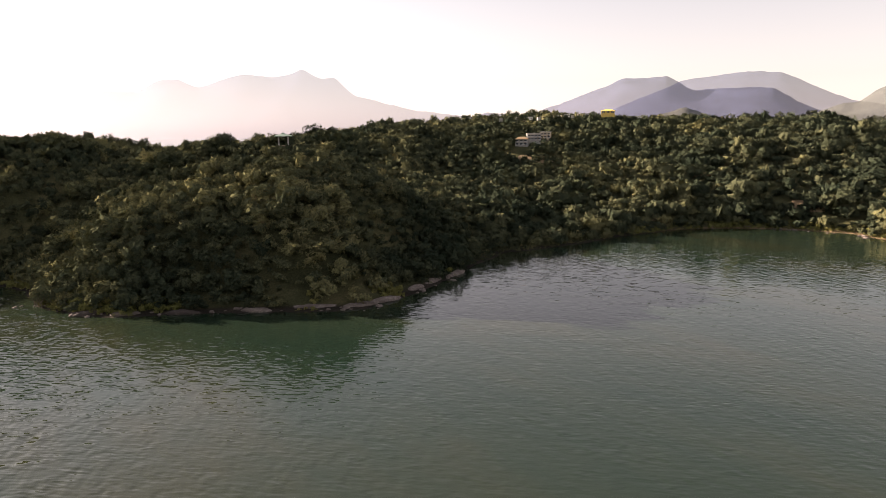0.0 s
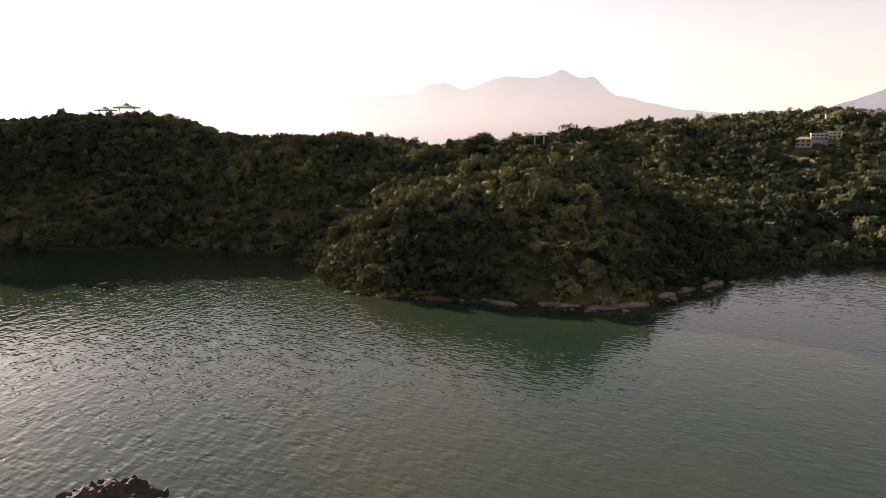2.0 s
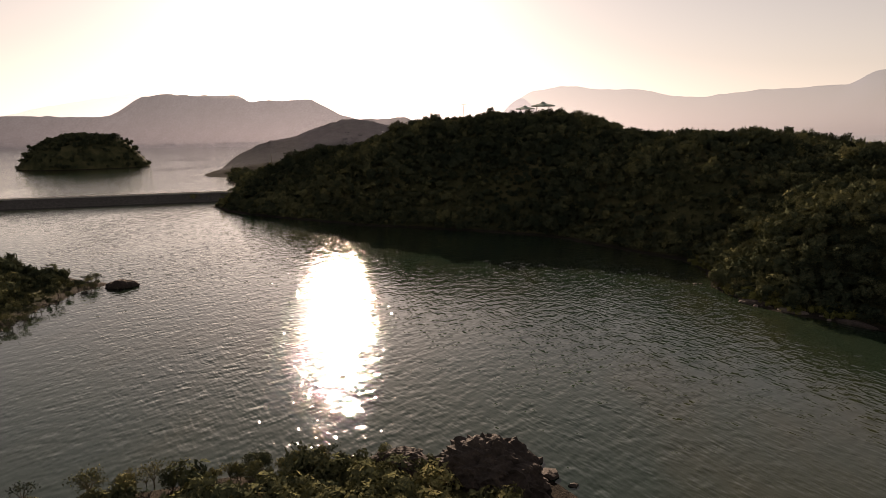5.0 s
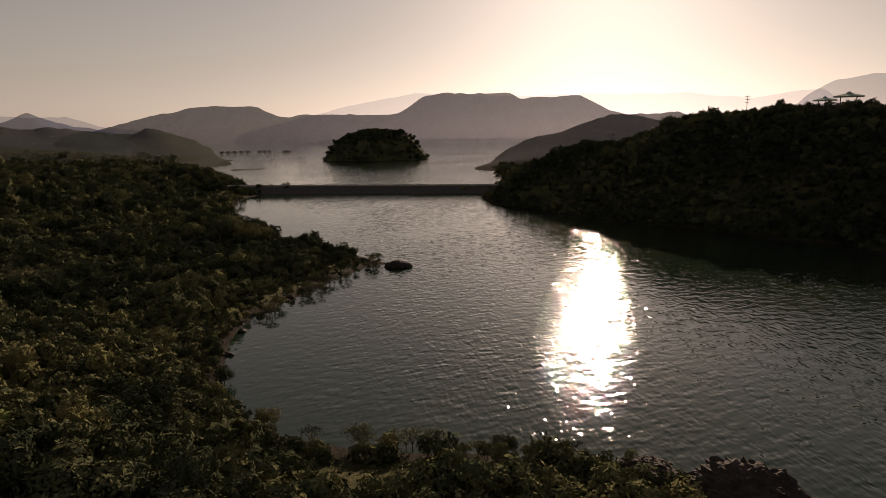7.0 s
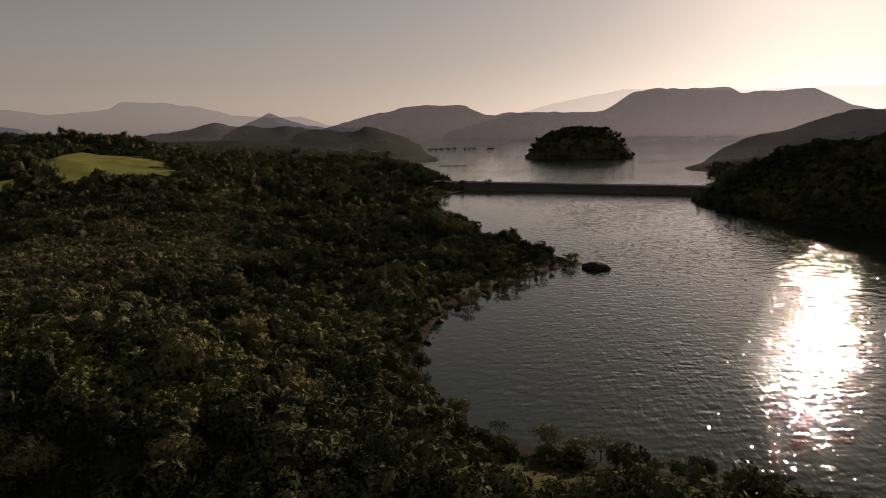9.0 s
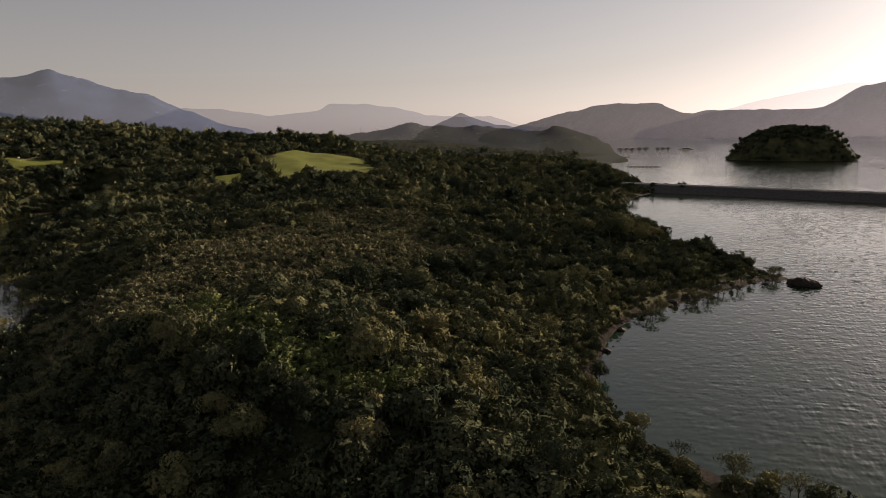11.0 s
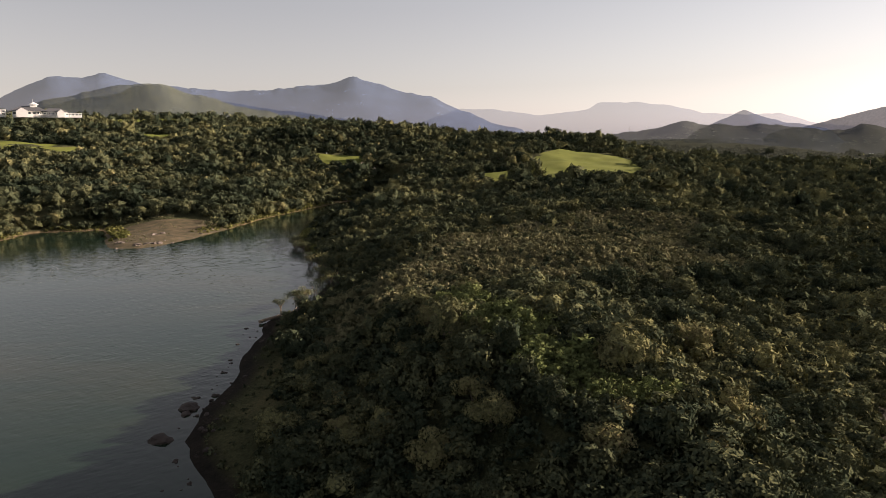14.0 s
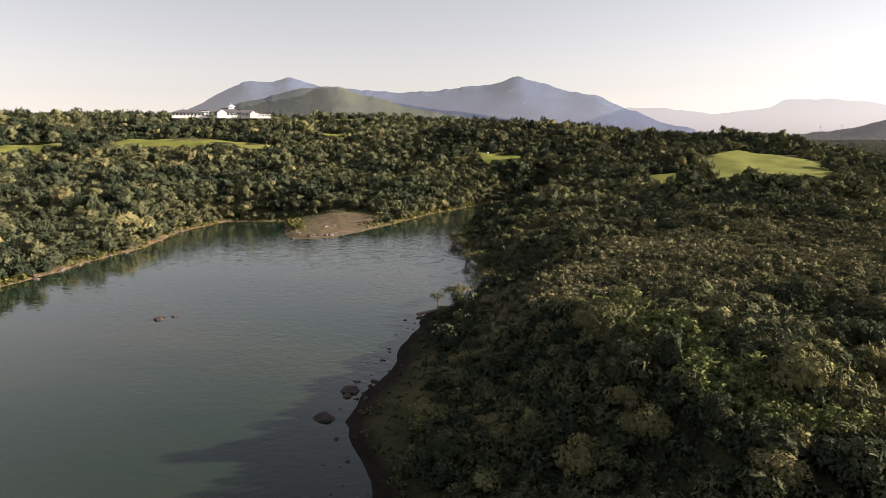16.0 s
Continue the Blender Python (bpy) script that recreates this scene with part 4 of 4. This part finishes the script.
def clubhouse(az, d):
    x, y = polar(az, d)
    z = EYE[2] + d * math.tan(radians(1.78))
    c = thing("clubhouse", (x, y, z), az, "large white clubhouse with dark hipped roofs and a spire", "clubhouse")
    c.scale = (0.92, 0.92, 0.72)
    # local x runs to the picture's right, y away from the lake
    block(c, -40, 0, 40, 18, 6.0, WHITE, DARK_ROOF, 5.0, 1.2, windows=9)
    block(c, -22, 4, 14, 12, 8.0, WHITE, WHITE, 0, 0, windows=3, storeys=2)
    block(c, 8, 6, 34, 24, 6.5, WHITE, DARK_ROOF, 8.0, 2.0, windows=7)
    block(c, 34, 2, 26, 16, 5.5, WHITE, DARK_ROOF, 5.5, 1.5, windows=6)
    block(c, 53, -2, 18, 12, 3.2, WHITE, WHITE, 0, 0, windows=5)
    part("gable", gable(12, 14, 5.0, 6.0, box((12, 14, 9), (0, 0, -3), 0)), WHITE, c, "white gabled front").location = (1, -8, 0)
    part("gable", gable(8, 10, 4.0, 5.0, box((8, 10, 8), (0, 0, -3), 0)), WHITE, c, "white gabled front").location = (40, -8, 0)
    tower = part("cupola", box((7, 7, 4), (13, 6, 12.5), 0.1), WHITE, c, "white cupola with pointed roof")
    part("cupola_roof", rod((13, 6, 16.5), (13, 6, 20), 6.0, 0.6, 10), WHITE, tower)
    part("finial", rod((13, 6, 20), (13, 6, 23.5), 0.35, 0.1, 6), WHITE, tower)
    for k in range(9):
        part("column", rod((18 + k * 4.5, -8, -1), (18 + k * 4.5, -8, 4.2), 0.35, 0.3, 8), WHITE, c)


clubhouse(166.5, 850)


def pavilion(az, d, top, width, name_label, posts=4, roof=GREEN_ROOF):
    """An open shelter: broad hipped roof with a small lantern on posts that reach the ground."""
    x, y = polar(az, d)
    g = ground_z(x, y) - 0.3
    p = thing("pavilion", (x, y, g), az, name_label, "pavilion")
    eave = top - width * 0.16 - g
    part("roof", hip_roof(width * 0.62, width * 0.62, width * 0.13, width * 0.19, eave, 0.12), roof, p, "broad low hipped roof")
    part("lantern", hip_roof(width * 0.12, width * 0.12, width * 0.05, width * 0.03, eave + width * 0.14, 0.1, box((width * 0.1, width * 0.1, width * 0.05), (0, 0, eave + width * 0.1), 0)), roof, p)
    for i in (-1, 1):
        for j in (-1, 1):
            part("post", box((0.5, 0.5, eave), (i * width * 0.26, j * width * 0.26, 0), 0.04), CONCRETE, p)
    part("plinth", box((width * 0.8, width * 0.8, max(eave - 3.4, 0.6)), (0, 0, 0), 0.05), TIMBER, p)


pavilion(46.9, 398, 62.2, 13.5, "open hilltop pavilion with a broad pale-green roof")
pavilion(48.4, 402, 60.4, 11.0, "smaller open pavilion beside the hilltop shelter")
pavilion(13.4, 252, 44.7, 6.5, "low open shelter with a pale roof among treetops")


def utility_pole(az, d, top, arms, label, lamps=0):
    x, y = polar(az, d)
    g = ground_z(x, y) - 0.5
    p = thing("utility_pole", (x, y, g), az, label, "pole")
    part("mast", rod((0, 0, 0), (0, 0, top - g), 0.17, 0.10, 8), TIMBER, p)
    for k in range(arms):
        h = top - g - 0.7 - k * 1.6
        arm = part("crossarm", box((3.0 - 0.5 * k, 0.2, 0.2), (0, 0, h), 0.03), STEEL, p)
        for s in (-1, 1):
            part("insulator", rod((s * 1.2, 0, h + 0.2), (s * 1.2, 0, h + 0.65), 0.09, 0.06, 6), WHITE, arm)
    for s in range(lamps):
        part("lamp_head", box((1.3, 0.5, 0.3), ((s - 0.5) * 1.8, 0, top - g), 0.05), WHITE, p, "pale lamp head")


utility_pole(53.65, 405, 62.5, 3, "thin power pole with crossarms on the hill crest")
utility_pole(70.0, 455, 33.6, 0, "thin bare pole on the wooded flank above the dam")
utility_pole(60.6, 640, 47.0, 0, "lamp post with two pale heads before the headland", 2)
utility_pole(101.35, 640, 27.5, 0, "floodlight mast with two lamps among trees", 2)
utility_pole(118.6, 1262, 58.0, 2, "thin mast on the wooded skyline")
utility_pole(117.2, 1262, 59.0, 2, "thin mast on the wooded skyline")


def villa(az, el, d, w, h, label, wall=WHITE, roof=CONCRETE, storeys=2, rise=0.0, turn=0.0, windows=3):
    """A small house whose foot shows at that elevation."""
    x, y = polar(az, d)
    z = EYE[2] + d * math.tan(radians(el))
    v = thing("house", (x, y, z), az + turn, label, "house", "houses on the northern hills")
    block(v, 0, 0, w, w * 0.7, h, wall, roof, rise, 0.6, windows=windows, storeys=storeys)
    part("door", box((1.1, 0.2, 2.1), (w * 0.3, -w * 0.35 - 0.02, 0), 0.02), TIMBER, v, "brown door")
    return v


villa(-6.7, -2.45, 425, 8, 3.6, "white two-storey villa half hidden by trees", turn=10, rise=1.2, roof=SOIL)
villa(-6.9, -1.35, 432, 8, 4.2, "pale villa with a low tiled roof above trees", wall=CONCRETE, turn=-8, rise=1.4, roof=SOIL)
villa(-7.9, -0.92, 440, 9, 4.0, "long grey villa near the hill crest", wall=CONCRETE, turn=5, windows=4)
villa(-8.9, -0.75, 446, 7, 3.8, "tan villa near the hill crest", wall=SAND, turn=-6)
villa(-5.7, -1.75, 430, 5, 3.2, "small grey outbuilding beside the villas", wall=CONCRETE, storeys=1)
villa(-14.0, 1.25, 534, 10, 1.9, "ochre-yellow house on the hill crest", wall=OCHRE, roof=OCHRE, rise=1.2)
villa(65.7, -1.75, 520, 10, 5.2, "low hut with a bright pale roof", wall=CONCRETE, roof=WHITE, storeys=1, rise=1.0)
rnd = random.Random(23)
for k in range(17):
    az = -4.6 - 8.2 * k / 16 + rnd.uniform(-0.15, 0.15)
    villa(az, 0.80 + 0.2 * rnd.random() + 0.008 * k, 1085 + rnd.uniform(-40, 40), rnd.uniform(4, 8), rnd.uniform(1.6, 3.0),
          "small pale house of a distant village", wall=(WHITE, CONCRETE, SAND)[k % 3], turn=rnd.uniform(-30, 30))
# bare slopes between the trees
for az, d, a, b in ((-21.4, 372, 5, 7), (-8.0, 405, 7, 9), (-29.5, 345, 3, 9), (-17.8, 318, 5, 4)):
    patch_of("bare_slope", az, d, a, b, SOIL, "bare tan earth slope between bushes", 0.9)


# ---------------------------------------------------------------- rafts
def raft(az, d, long, wide, huts, label):
    x, y = polar(az, d)
    r = thing("fish_raft", (x, y, 0.25), az + 8, label, "raft", "fish rafts in the bay")
    n = max(4, int(long / 5))
    for k in range(3):
        part("beam", box((long, 0.5, 0.4), (0, (k - 1) * wide / 2, 0.3), 0.04), TIMBER, r)
    for k in range(n + 1):
        part("cross_beam", box((0.5, wide, 0.35), (-long / 2 + long * k / n, 0, 0.7), 0.04), TIMBER, r)
    for k in range(n):
        part("float", rod((-long / 2 + long * (k + 0.5) / n, -wide / 2, 0.1), (-long / 2 + long * (k + 0.5) / n, wide / 2, 0.1), 0.45, 0.45, 8), STEEL, r)
    for k in range(huts):
        at = -long / 2 + long * (k + 0.5) / huts
        hut = part("hut", box((long / huts * 0.5, wide * 0.5, 2.6), (at, 0, 1.0), 0.05), TIMBER, r, "plank hut")
        bm = hip_roof(long / huts * 0.5, wide * 0.5, 0.8, 0.4, 3.6)
        bmesh.ops.translate(bm, vec=(at, 0, 0), verts=bm.verts)
        part("hut_roof", bm, STEEL, hut)


raft(94.7, 893, 40, 5, 0, "long dark timber fish raft on the water")
raft(96.1, 1800, 46, 14, 3, "dark fish raft with plank huts")
raft(94.8, 1850, 34, 14, 2, "dark fish raft with plank huts")
raft(93.2, 1830, 38, 10, 3, "dark fish raft with pale-roofed huts")
raft(91.4, 1760, 36, 5, 1, "low timber fish raft")


# ---------------------------------------------------------------- rocks
def stone_mesh(seed, mat, name="stone"):
    bm = bmesh.new()
    bmesh.ops.create_icosphere(bm, subdivisions=2, radius=1.0)
    off = Vector((seed * 7.1, seed * 3.3, 0))
    for v in bm.verts:
        v.co *= 1 + 0.45 * noise.noise(v.co * 1.3 + off) + 0.18 * noise.noise(v.co * 3.7 + off)
        v.co.z *= 0.62
    me = bpy.data.meshes.new(name)
    bm.to_mesh(me)
    bm.free()
    me.materials.append(mat)
    return me


DARK_ROCK = varied("dark_rock", [(0.25, (0.014, 0.011, 0.009)), (0.5, (0.036, 0.028, 0.023)), (0.8, (0.095, 0.075, 0.062))], 1.6, 0.9, 0.25, 0.15)
STONES, DARK_STONES = [stone_mesh(k, ROCK) for k in range(7)], [stone_mesh(k, DARK_ROCK) for k in range(7)]
rnd = random.Random(31)


def stones_along(points, count, low, high, out, label, group):
    """Stones scattered along a line of the shore, out metres to either side."""
    for k in range(count):
        i = rnd.random() * (len(points) - 1)
        (ax, ay), (bx, by) = points[int(i)], points[int(i) + 1]
        x, y = ax + (bx - ax) * (i % 1) + rnd.uniform(-out, out), ay + (by - ay) * (i % 1) + rnd.uniform(-out, out)
        s = low + (high - low) * rnd.random() ** 2.5
        ob = tagged(new("stone", rnd.choice(DARK_STONES if "dark" in label else STONES)), label, "rock", group)
        z = max(ground_z(x, y), -0.35 * s)
        ob.matrix_world = pose(x, y, z + 0.1 * s, 0, 0, rnd.uniform(0, 360)) @ Matrix.Diagonal((s * rnd.uniform(0.8, 1.5), s * rnd.uniform(0.7, 1.2), s, 1))


stones_along([(4, 199), (-7, 180), (-20, 163), (-45, 162), (-70, 160), (-86, 159), (-98, 163), (-112, 170)], 46, 0.3, 1.0, 2.0, "weathered brown rock along the headland shore", "headland shore rocks")
stones_along([(-214, 18), (-196, 6), (-180, -4), (-163, -14), (-143, -18), (-122, -17), (-106, -12)], 30, 0.3, 1.1, 2.2, "dark wet rock at the water's edge", "dark shore rocks")
stones_along([(-30, -72), (-37, -88), (-45, -102), (-57, -113), (-69, -127), (-82, -143)], 74, 0.15, 0.6, 3.2, "dark wet stone on the muddy shore", "muddy shore stones")
stones_along([(-160, -311), (-134, -293), (-122, -288), (-110, -285), (-99, -289), (-103, -303), (-112, -318), (-124, -308), (-140, -312)], 64, 0.4, 1.3, 2.6, "russet rock on the sandy point", "sandy point rocks")
stones_along([(176, 262), (154, 287), (132, 295), (105, 291)], 22, 0.4, 1.3, 2.0, "tan rock along the northern shore", "northern shore rocks")
stones_along([(-65, -347), (-35, -297), (-13, -273), (3, -250)], 16, 0.3, 1.1, 2.0, "tan rock along the southern shore", "southern shore rocks")
stones_along([(-80, 30), (-74, 44), (-64, 56), (-54, 56)], 24, 0.4, 1.2, 1.8, "dark red-brown rock on the near point", "near point rocks")
for x, y, s in ((-36.5, -96.5, 1.7), (-45, -105, 1.5), (-43.5, -103, 0.9), (-23.5, -176, 1.2), (-27.5, -176.5, 0.8), (-25, -177.5, 0.6)):
    ob = tagged(new("stone", DARK_STONES[int(s * 10) % 7]), "dark boulder standing in shallow water", "rock", "boulders in the shallows")
    ob.matrix_world = pose(x, y, 0.0, 0, 0, s * 70) @ Matrix.Diagonal((s * 1.3, s, s * 0.7, 1))


def outcrop(name, x, y, z, size, turn, label, seed, mat=None, fine=5):
    """A wrinkled mass of rock."""
    bm = bmesh.new()
    bmesh.ops.create_icosphere(bm, subdivisions=fine, radius=1.0)
    off = Vector((seed, seed * 2.0, 0))
    for v in bm.verts:
        p = Vector((v.co.x * size[0], v.co.y * size[1], v.co.z * size[2]))
        k = 1 + 0.26 * noise.noise(p * 0.22 + off) + 0.16 * noise.noise(p * 0.6 + off) + 0.14 * abs(noise.noise(p * 1.5 + off)) + 0.09 * noise.noise(p * 3.1 + off)
        v.co = p * k
    me = bpy.data.meshes.new(name)
    bm.to_mesh(me)
    bm.free()
    me.materials.append(mat or DARK_ROCK)
    ob = tagged(new(name, me), label, "rock")
    ob.matrix_world = pose(x, y, z, 0, 0, turn)
    return ob


outcrop("rock_outcrop", -60.5, 49, 0.6, (7.8, 4.8, 5.0), 20, "dark wrinkled rock outcrop on the near point", 3.0)
outcrop("rock_outcrop", -70.5, 41, 0.4, (4.5, 3.2, 2.6), 40, "smaller dark rock outcrop on the near point", 9.0)
for k, (x, y, long, turn) in enumerate(((4, 203, 4.0, 62), (-3, 193, 3.6, 60), (-8, 184, 3.0, 58), (-16, 171, 4.4, 38), (-22, 166, 4.0, 20), (-33, 164.5, 5.2, 8), (-48, 162, 3.4, -4), (-66, 160.5, 3.6, -4), (-80, 160, 3.0, 10), (-90, 160.5, 3.4, 20))):
    outcrop("rock_ledge", x, y, 0.1, (long * 1.2, 1.6, 0.95 if k < 6 else 0.8), turn, "weathered pale rock ledge at the foot of the headland", 11.0 + k, (ROCK, DARK_ROCK)[k > 5 and k % 2], 4)
outcrop("rock_islet", -215, 29.5, 0.2, (4.4, 2.6, 1.7), 75, "low dark rock off the tip of the spit", 5.0)


# ---------------------------------------------------------------- log on the muddy shore
def log(x, y, long, turn):
    t = thing("driftwood_log", (x, y, 0.55), turn, "pale bleached fallen trunk on the muddy shore", "log")
    part("trunk", rod((-long / 2, 0, 0), (long / 2, 0, 0.5), 0.42, 0.22, 9), TIMBER, t, "bleached wood")
    part("limb", rod((long * 0.2, 0, 0.3), (long * 0.42, 1.6, 0.9), 0.16, 0.07, 7), TIMBER, t)


log(-87, -142.5, 14, 184)


# ---------------------------------------------------------------- small trees with bare stems
def mangrove_parts(seed):
    rng = random.Random(seed)
    bm = bmesh.new()
    tips = []
    rod((0, 0, -0.6), (0.1, 0, 0.9), 0.09, 0.07, 6, bm)
    for k in range(5):
        a, lean = k * 1.26 + rng.uniform(-0.4, 0.4), rng.uniform(0.6, 1.2)
        mid = (0.1 + math.cos(a) * lean * 0.45, math.sin(a) * lean * 0.45, rng.uniform(1.3, 1.7))
        tip = (0.1 + math.cos(a) * lean, math.sin(a) * lean, rng.uniform(2.0, 2.7))
        rod((0.1, 0, 0.8), mid, 0.06, 0.04, 5, bm)
        rod(mid, tip, 0.04, 0.015, 5, bm)
        tips.append(tip)
    stem = bpy.data.meshes.new("trunk")
    bm.to_mesh(stem)
    bm.free()
    stem.materials.append(BARK)
    r = np.random.default_rng(seed)
    at = np.array(tips)[r.integers(0, len(tips), 260)] + r.normal(0, 1, (260, 3)) * np.array([0.42, 0.42, 0.22])
    a, b = r.normal(size=(260, 3)), r.normal(size=(260, 3))
    a, b = a / np.linalg.norm(a, axis=1)[:, None] * 0.17, b / np.linalg.norm(b, axis=1)[:, None] * 0.17
    v = np.stack([at - a, at + a, at + b * 1.4], 1).reshape(-1, 3)
    out = np.repeat(at - np.array([0.1, 0, 1.2]), 3, axis=0)
    return stem, leafy(mesh_of("crown", v, np.arange(780).reshape(-1, 3), LEAF_NEAR), out / np.linalg.norm(out, axis=1)[:, None])


MANGROVE = [mangrove_parts(k) for k in range(5)]
rnd = random.Random(41)


def small_tree(x, y, s, label, group):
    z = max(ground_z(x, y), -0.3)
    t = thing("small_tree", (x, y, z), rnd.uniform(0, 360), label, "tree", group)
    t.scale = (s, s, s * rnd.uniform(0.85, 1.1))
    stem, leaf = rnd.choice(MANGROVE)
    new("trunk", stem).parent = t
    new("crown", leaf).parent = t


def trees_along(points, count, low, high, out, label, group):
    for k in range(count):
        i = rnd.random() * (len(points) - 1)
        (ax, ay), (bx, by) = points[int(i)], points[int(i) + 1]
        small_tree(ax + (bx - ax) * (i % 1) + rnd.uniform(-out, out), ay + (by - ay) * (i % 1) + rnd.uniform(-out, out), rnd.uniform(low, high), label, group)


trees_along([(-90, -4), (-87, 8), (-83, 20), (-77, 34), (-71, 45)], 16, 0.7, 1.2, 1.6, "small open-crowned tree at the water's edge", "trees on the near shore")


def round_tree(x, y, s, label, group):
    """A small tree with a short trunk and one full, rounded crown."""
    z = max(ground_z(x, y), -0.3)
    t = thing("small_tree", (x, y, z), rnd.uniform(0, 360), label, "tree", group)
    stem, leaf = rnd.choice(MANGROVE)
    k = new("trunk", stem)
    k.parent, k.scale = t, (s * 0.55, s * 0.55, s * 0.55)
    c = new("crown", rnd.choice(NEAR_MESH))
    c.parent, c.location, c.scale = t, (0, 0, 0.35 * s), (s, s, s * rnd.uniform(0.95, 1.15))


for x, y, s in ((-89.5, -7, 2.2), (-85, 0, 1.9), (-84, 5.5, 1.8), (-84.5, 9.5, 2.0), (-83.5, 15, 1.9), (-83, 20, 1.1), (-81, 25.5, 2.1), (-80, 30, 1.7), (-79, 33.5, 1.5), (-118, -16, 2.4), (-131, -18.5, 2.2), (-97, -7.5, 2.3), (-104, -13, 2.0)):
    round_tree(x, y, s, "rounded dark-green small tree at the water's edge", "trees on the near shore")
for x, y, s in ((-82.5, 17.5, 1.5), (-81, 22.5, 1.6), (-79, 28, 1.6), (-76, 31.5, 1.9), (-74, 36, 1.5), (-72, 40, 1.8), (-69, 38, 1.5), (-68, 44, 1.4), (-87, -3, 1.7), (-92, -9, 1.9), (-78, 24, 1.8), (-111, -16, 2.0), (-124, -19, 2.0), (-137, -20.5, 2.3)):
    round_tree(x, y, s, "rounded dark-green small tree at the water's edge", "trees on the near shore")
for x, y, s in ((-152, -18, 2.4), (-160, -15.5, 2.1), (-168, -12.5, 2.2), (-175, -9, 1.9), (-182, -5.5, 2.2), (-189, -1, 1.8), (-195, 4, 2.0), (-203, 9.5, 1.7), (-209, 14.5, 1.8), (-215, 19.5, 1.4), (-222, 23.5, 1.5), (-230, 22, 1.8)):
    round_tree(x, y, s * 0.68, "dark rounded shrub on the rocky spit", "shrubs on the spit")
# tall woods on the knoll behind the spit and on the one at the end of the dam
knoll = random.Random(53)
for k in range(46):
    a, r = knoll.uniform(0, 6.28), knoll.random() ** 0.6
    x, y = -281 + 38 * r * math.cos(a) + 6 * math.sin(a), -27 + 17 * r * math.sin(a) - 10 * r * math.cos(a)
    if height(np.array([x]), np.array([y]))[1][0] > 1.5:
        round_tree(x, y, knoll.uniform(3.7, 5.5), "tall dark-green tree with a full crown on the knoll", "tall trees on the knoll")
for k in range(60):
    a, r = knoll.uniform(0, 6.28), knoll.random() ** 0.6
    x, y = -590 + 52 * r * math.cos(a), -92 + 24 * r * math.sin(a) + 6 * r * math.cos(a)
    if height(np.array([x]), np.array([y]))[1][0] > 4:
        round_tree(x, y, knoll.uniform(4.4, 6.4), "tall dark-green tree beside the end of the dam", "tall trees by the dam")
for k in range(34):
    x, y = polar(knoll.uniform(125.6, 129.5), knoll.uniform(455, 570))
    if not on_green(np.array([x]), np.array([y]), 3.0)[0]:
        round_tree(x, y, knoll.uniform(3.6, 6.0), "tall dark tree at the edge of the fairway", "trees along the fairway")
for k in range(34):
    x, y = polar(knoll.uniform(110.5, 117.2), knoll.uniform(390, 540))
    if not on_green(np.array([x]), np.array([y]), 3.0)[0]:
        round_tree(x, y, knoll.uniform(3.6, 5.6), "tall dark tree at the edge of the fairway", "trees along the fairway")
for az, d in ((168.1, 566), (166.4, 570), (167.5, 572)):
    round_tree(*polar(az, d), 5.0, "round dark tree standing before the fairway", "trees along the fairway")
trees_along([(-160, -12), (-180, -2), (-198, 8), (-216, 20), (-232, 24)], 40, 0.6, 1.15, 2.2, "mangrove shrub on the rocky spit", "mangroves on the spit")
trees_along([(-90, -148), (-100, -151), (-118, -165), (-133, -196), (-146, -222), (-152, -237)], 44, 0.9, 1.8, 1.8, "mangrove standing in shallow water", "mangroves along the creek")
trees_along([(-440, -42), (-452, -44)], 4, 1.6, 2.2, 2.5, "spreading mangrove near the dam", "mangroves by the dam")
trees_along([(-100, 168), (-110, 172)], 8, 0.8, 1.4, 3.0, "leafy bush at the foot of the headland", "bushes on the headland shore")
for az, d, s in ((23.4, 318, 2.0), (24.0, 320, 2.3), (24.6, 318, 2.1), (25.2, 322, 2.4), (25.8, 320, 1.9), (15.6, 256, 1.7), (16.3, 258, 1.5), (11.0, 256, 1.5), (42.3, 388, 2.1), (41.2, 384, 1.9), (39.6, 380, 1.8), (1.9, 500, 2.2)):
    x, y = polar(az, d)
    small_tree(x, y, s, "tall thin feathery tree on the skyline", "feathery skyline trees")
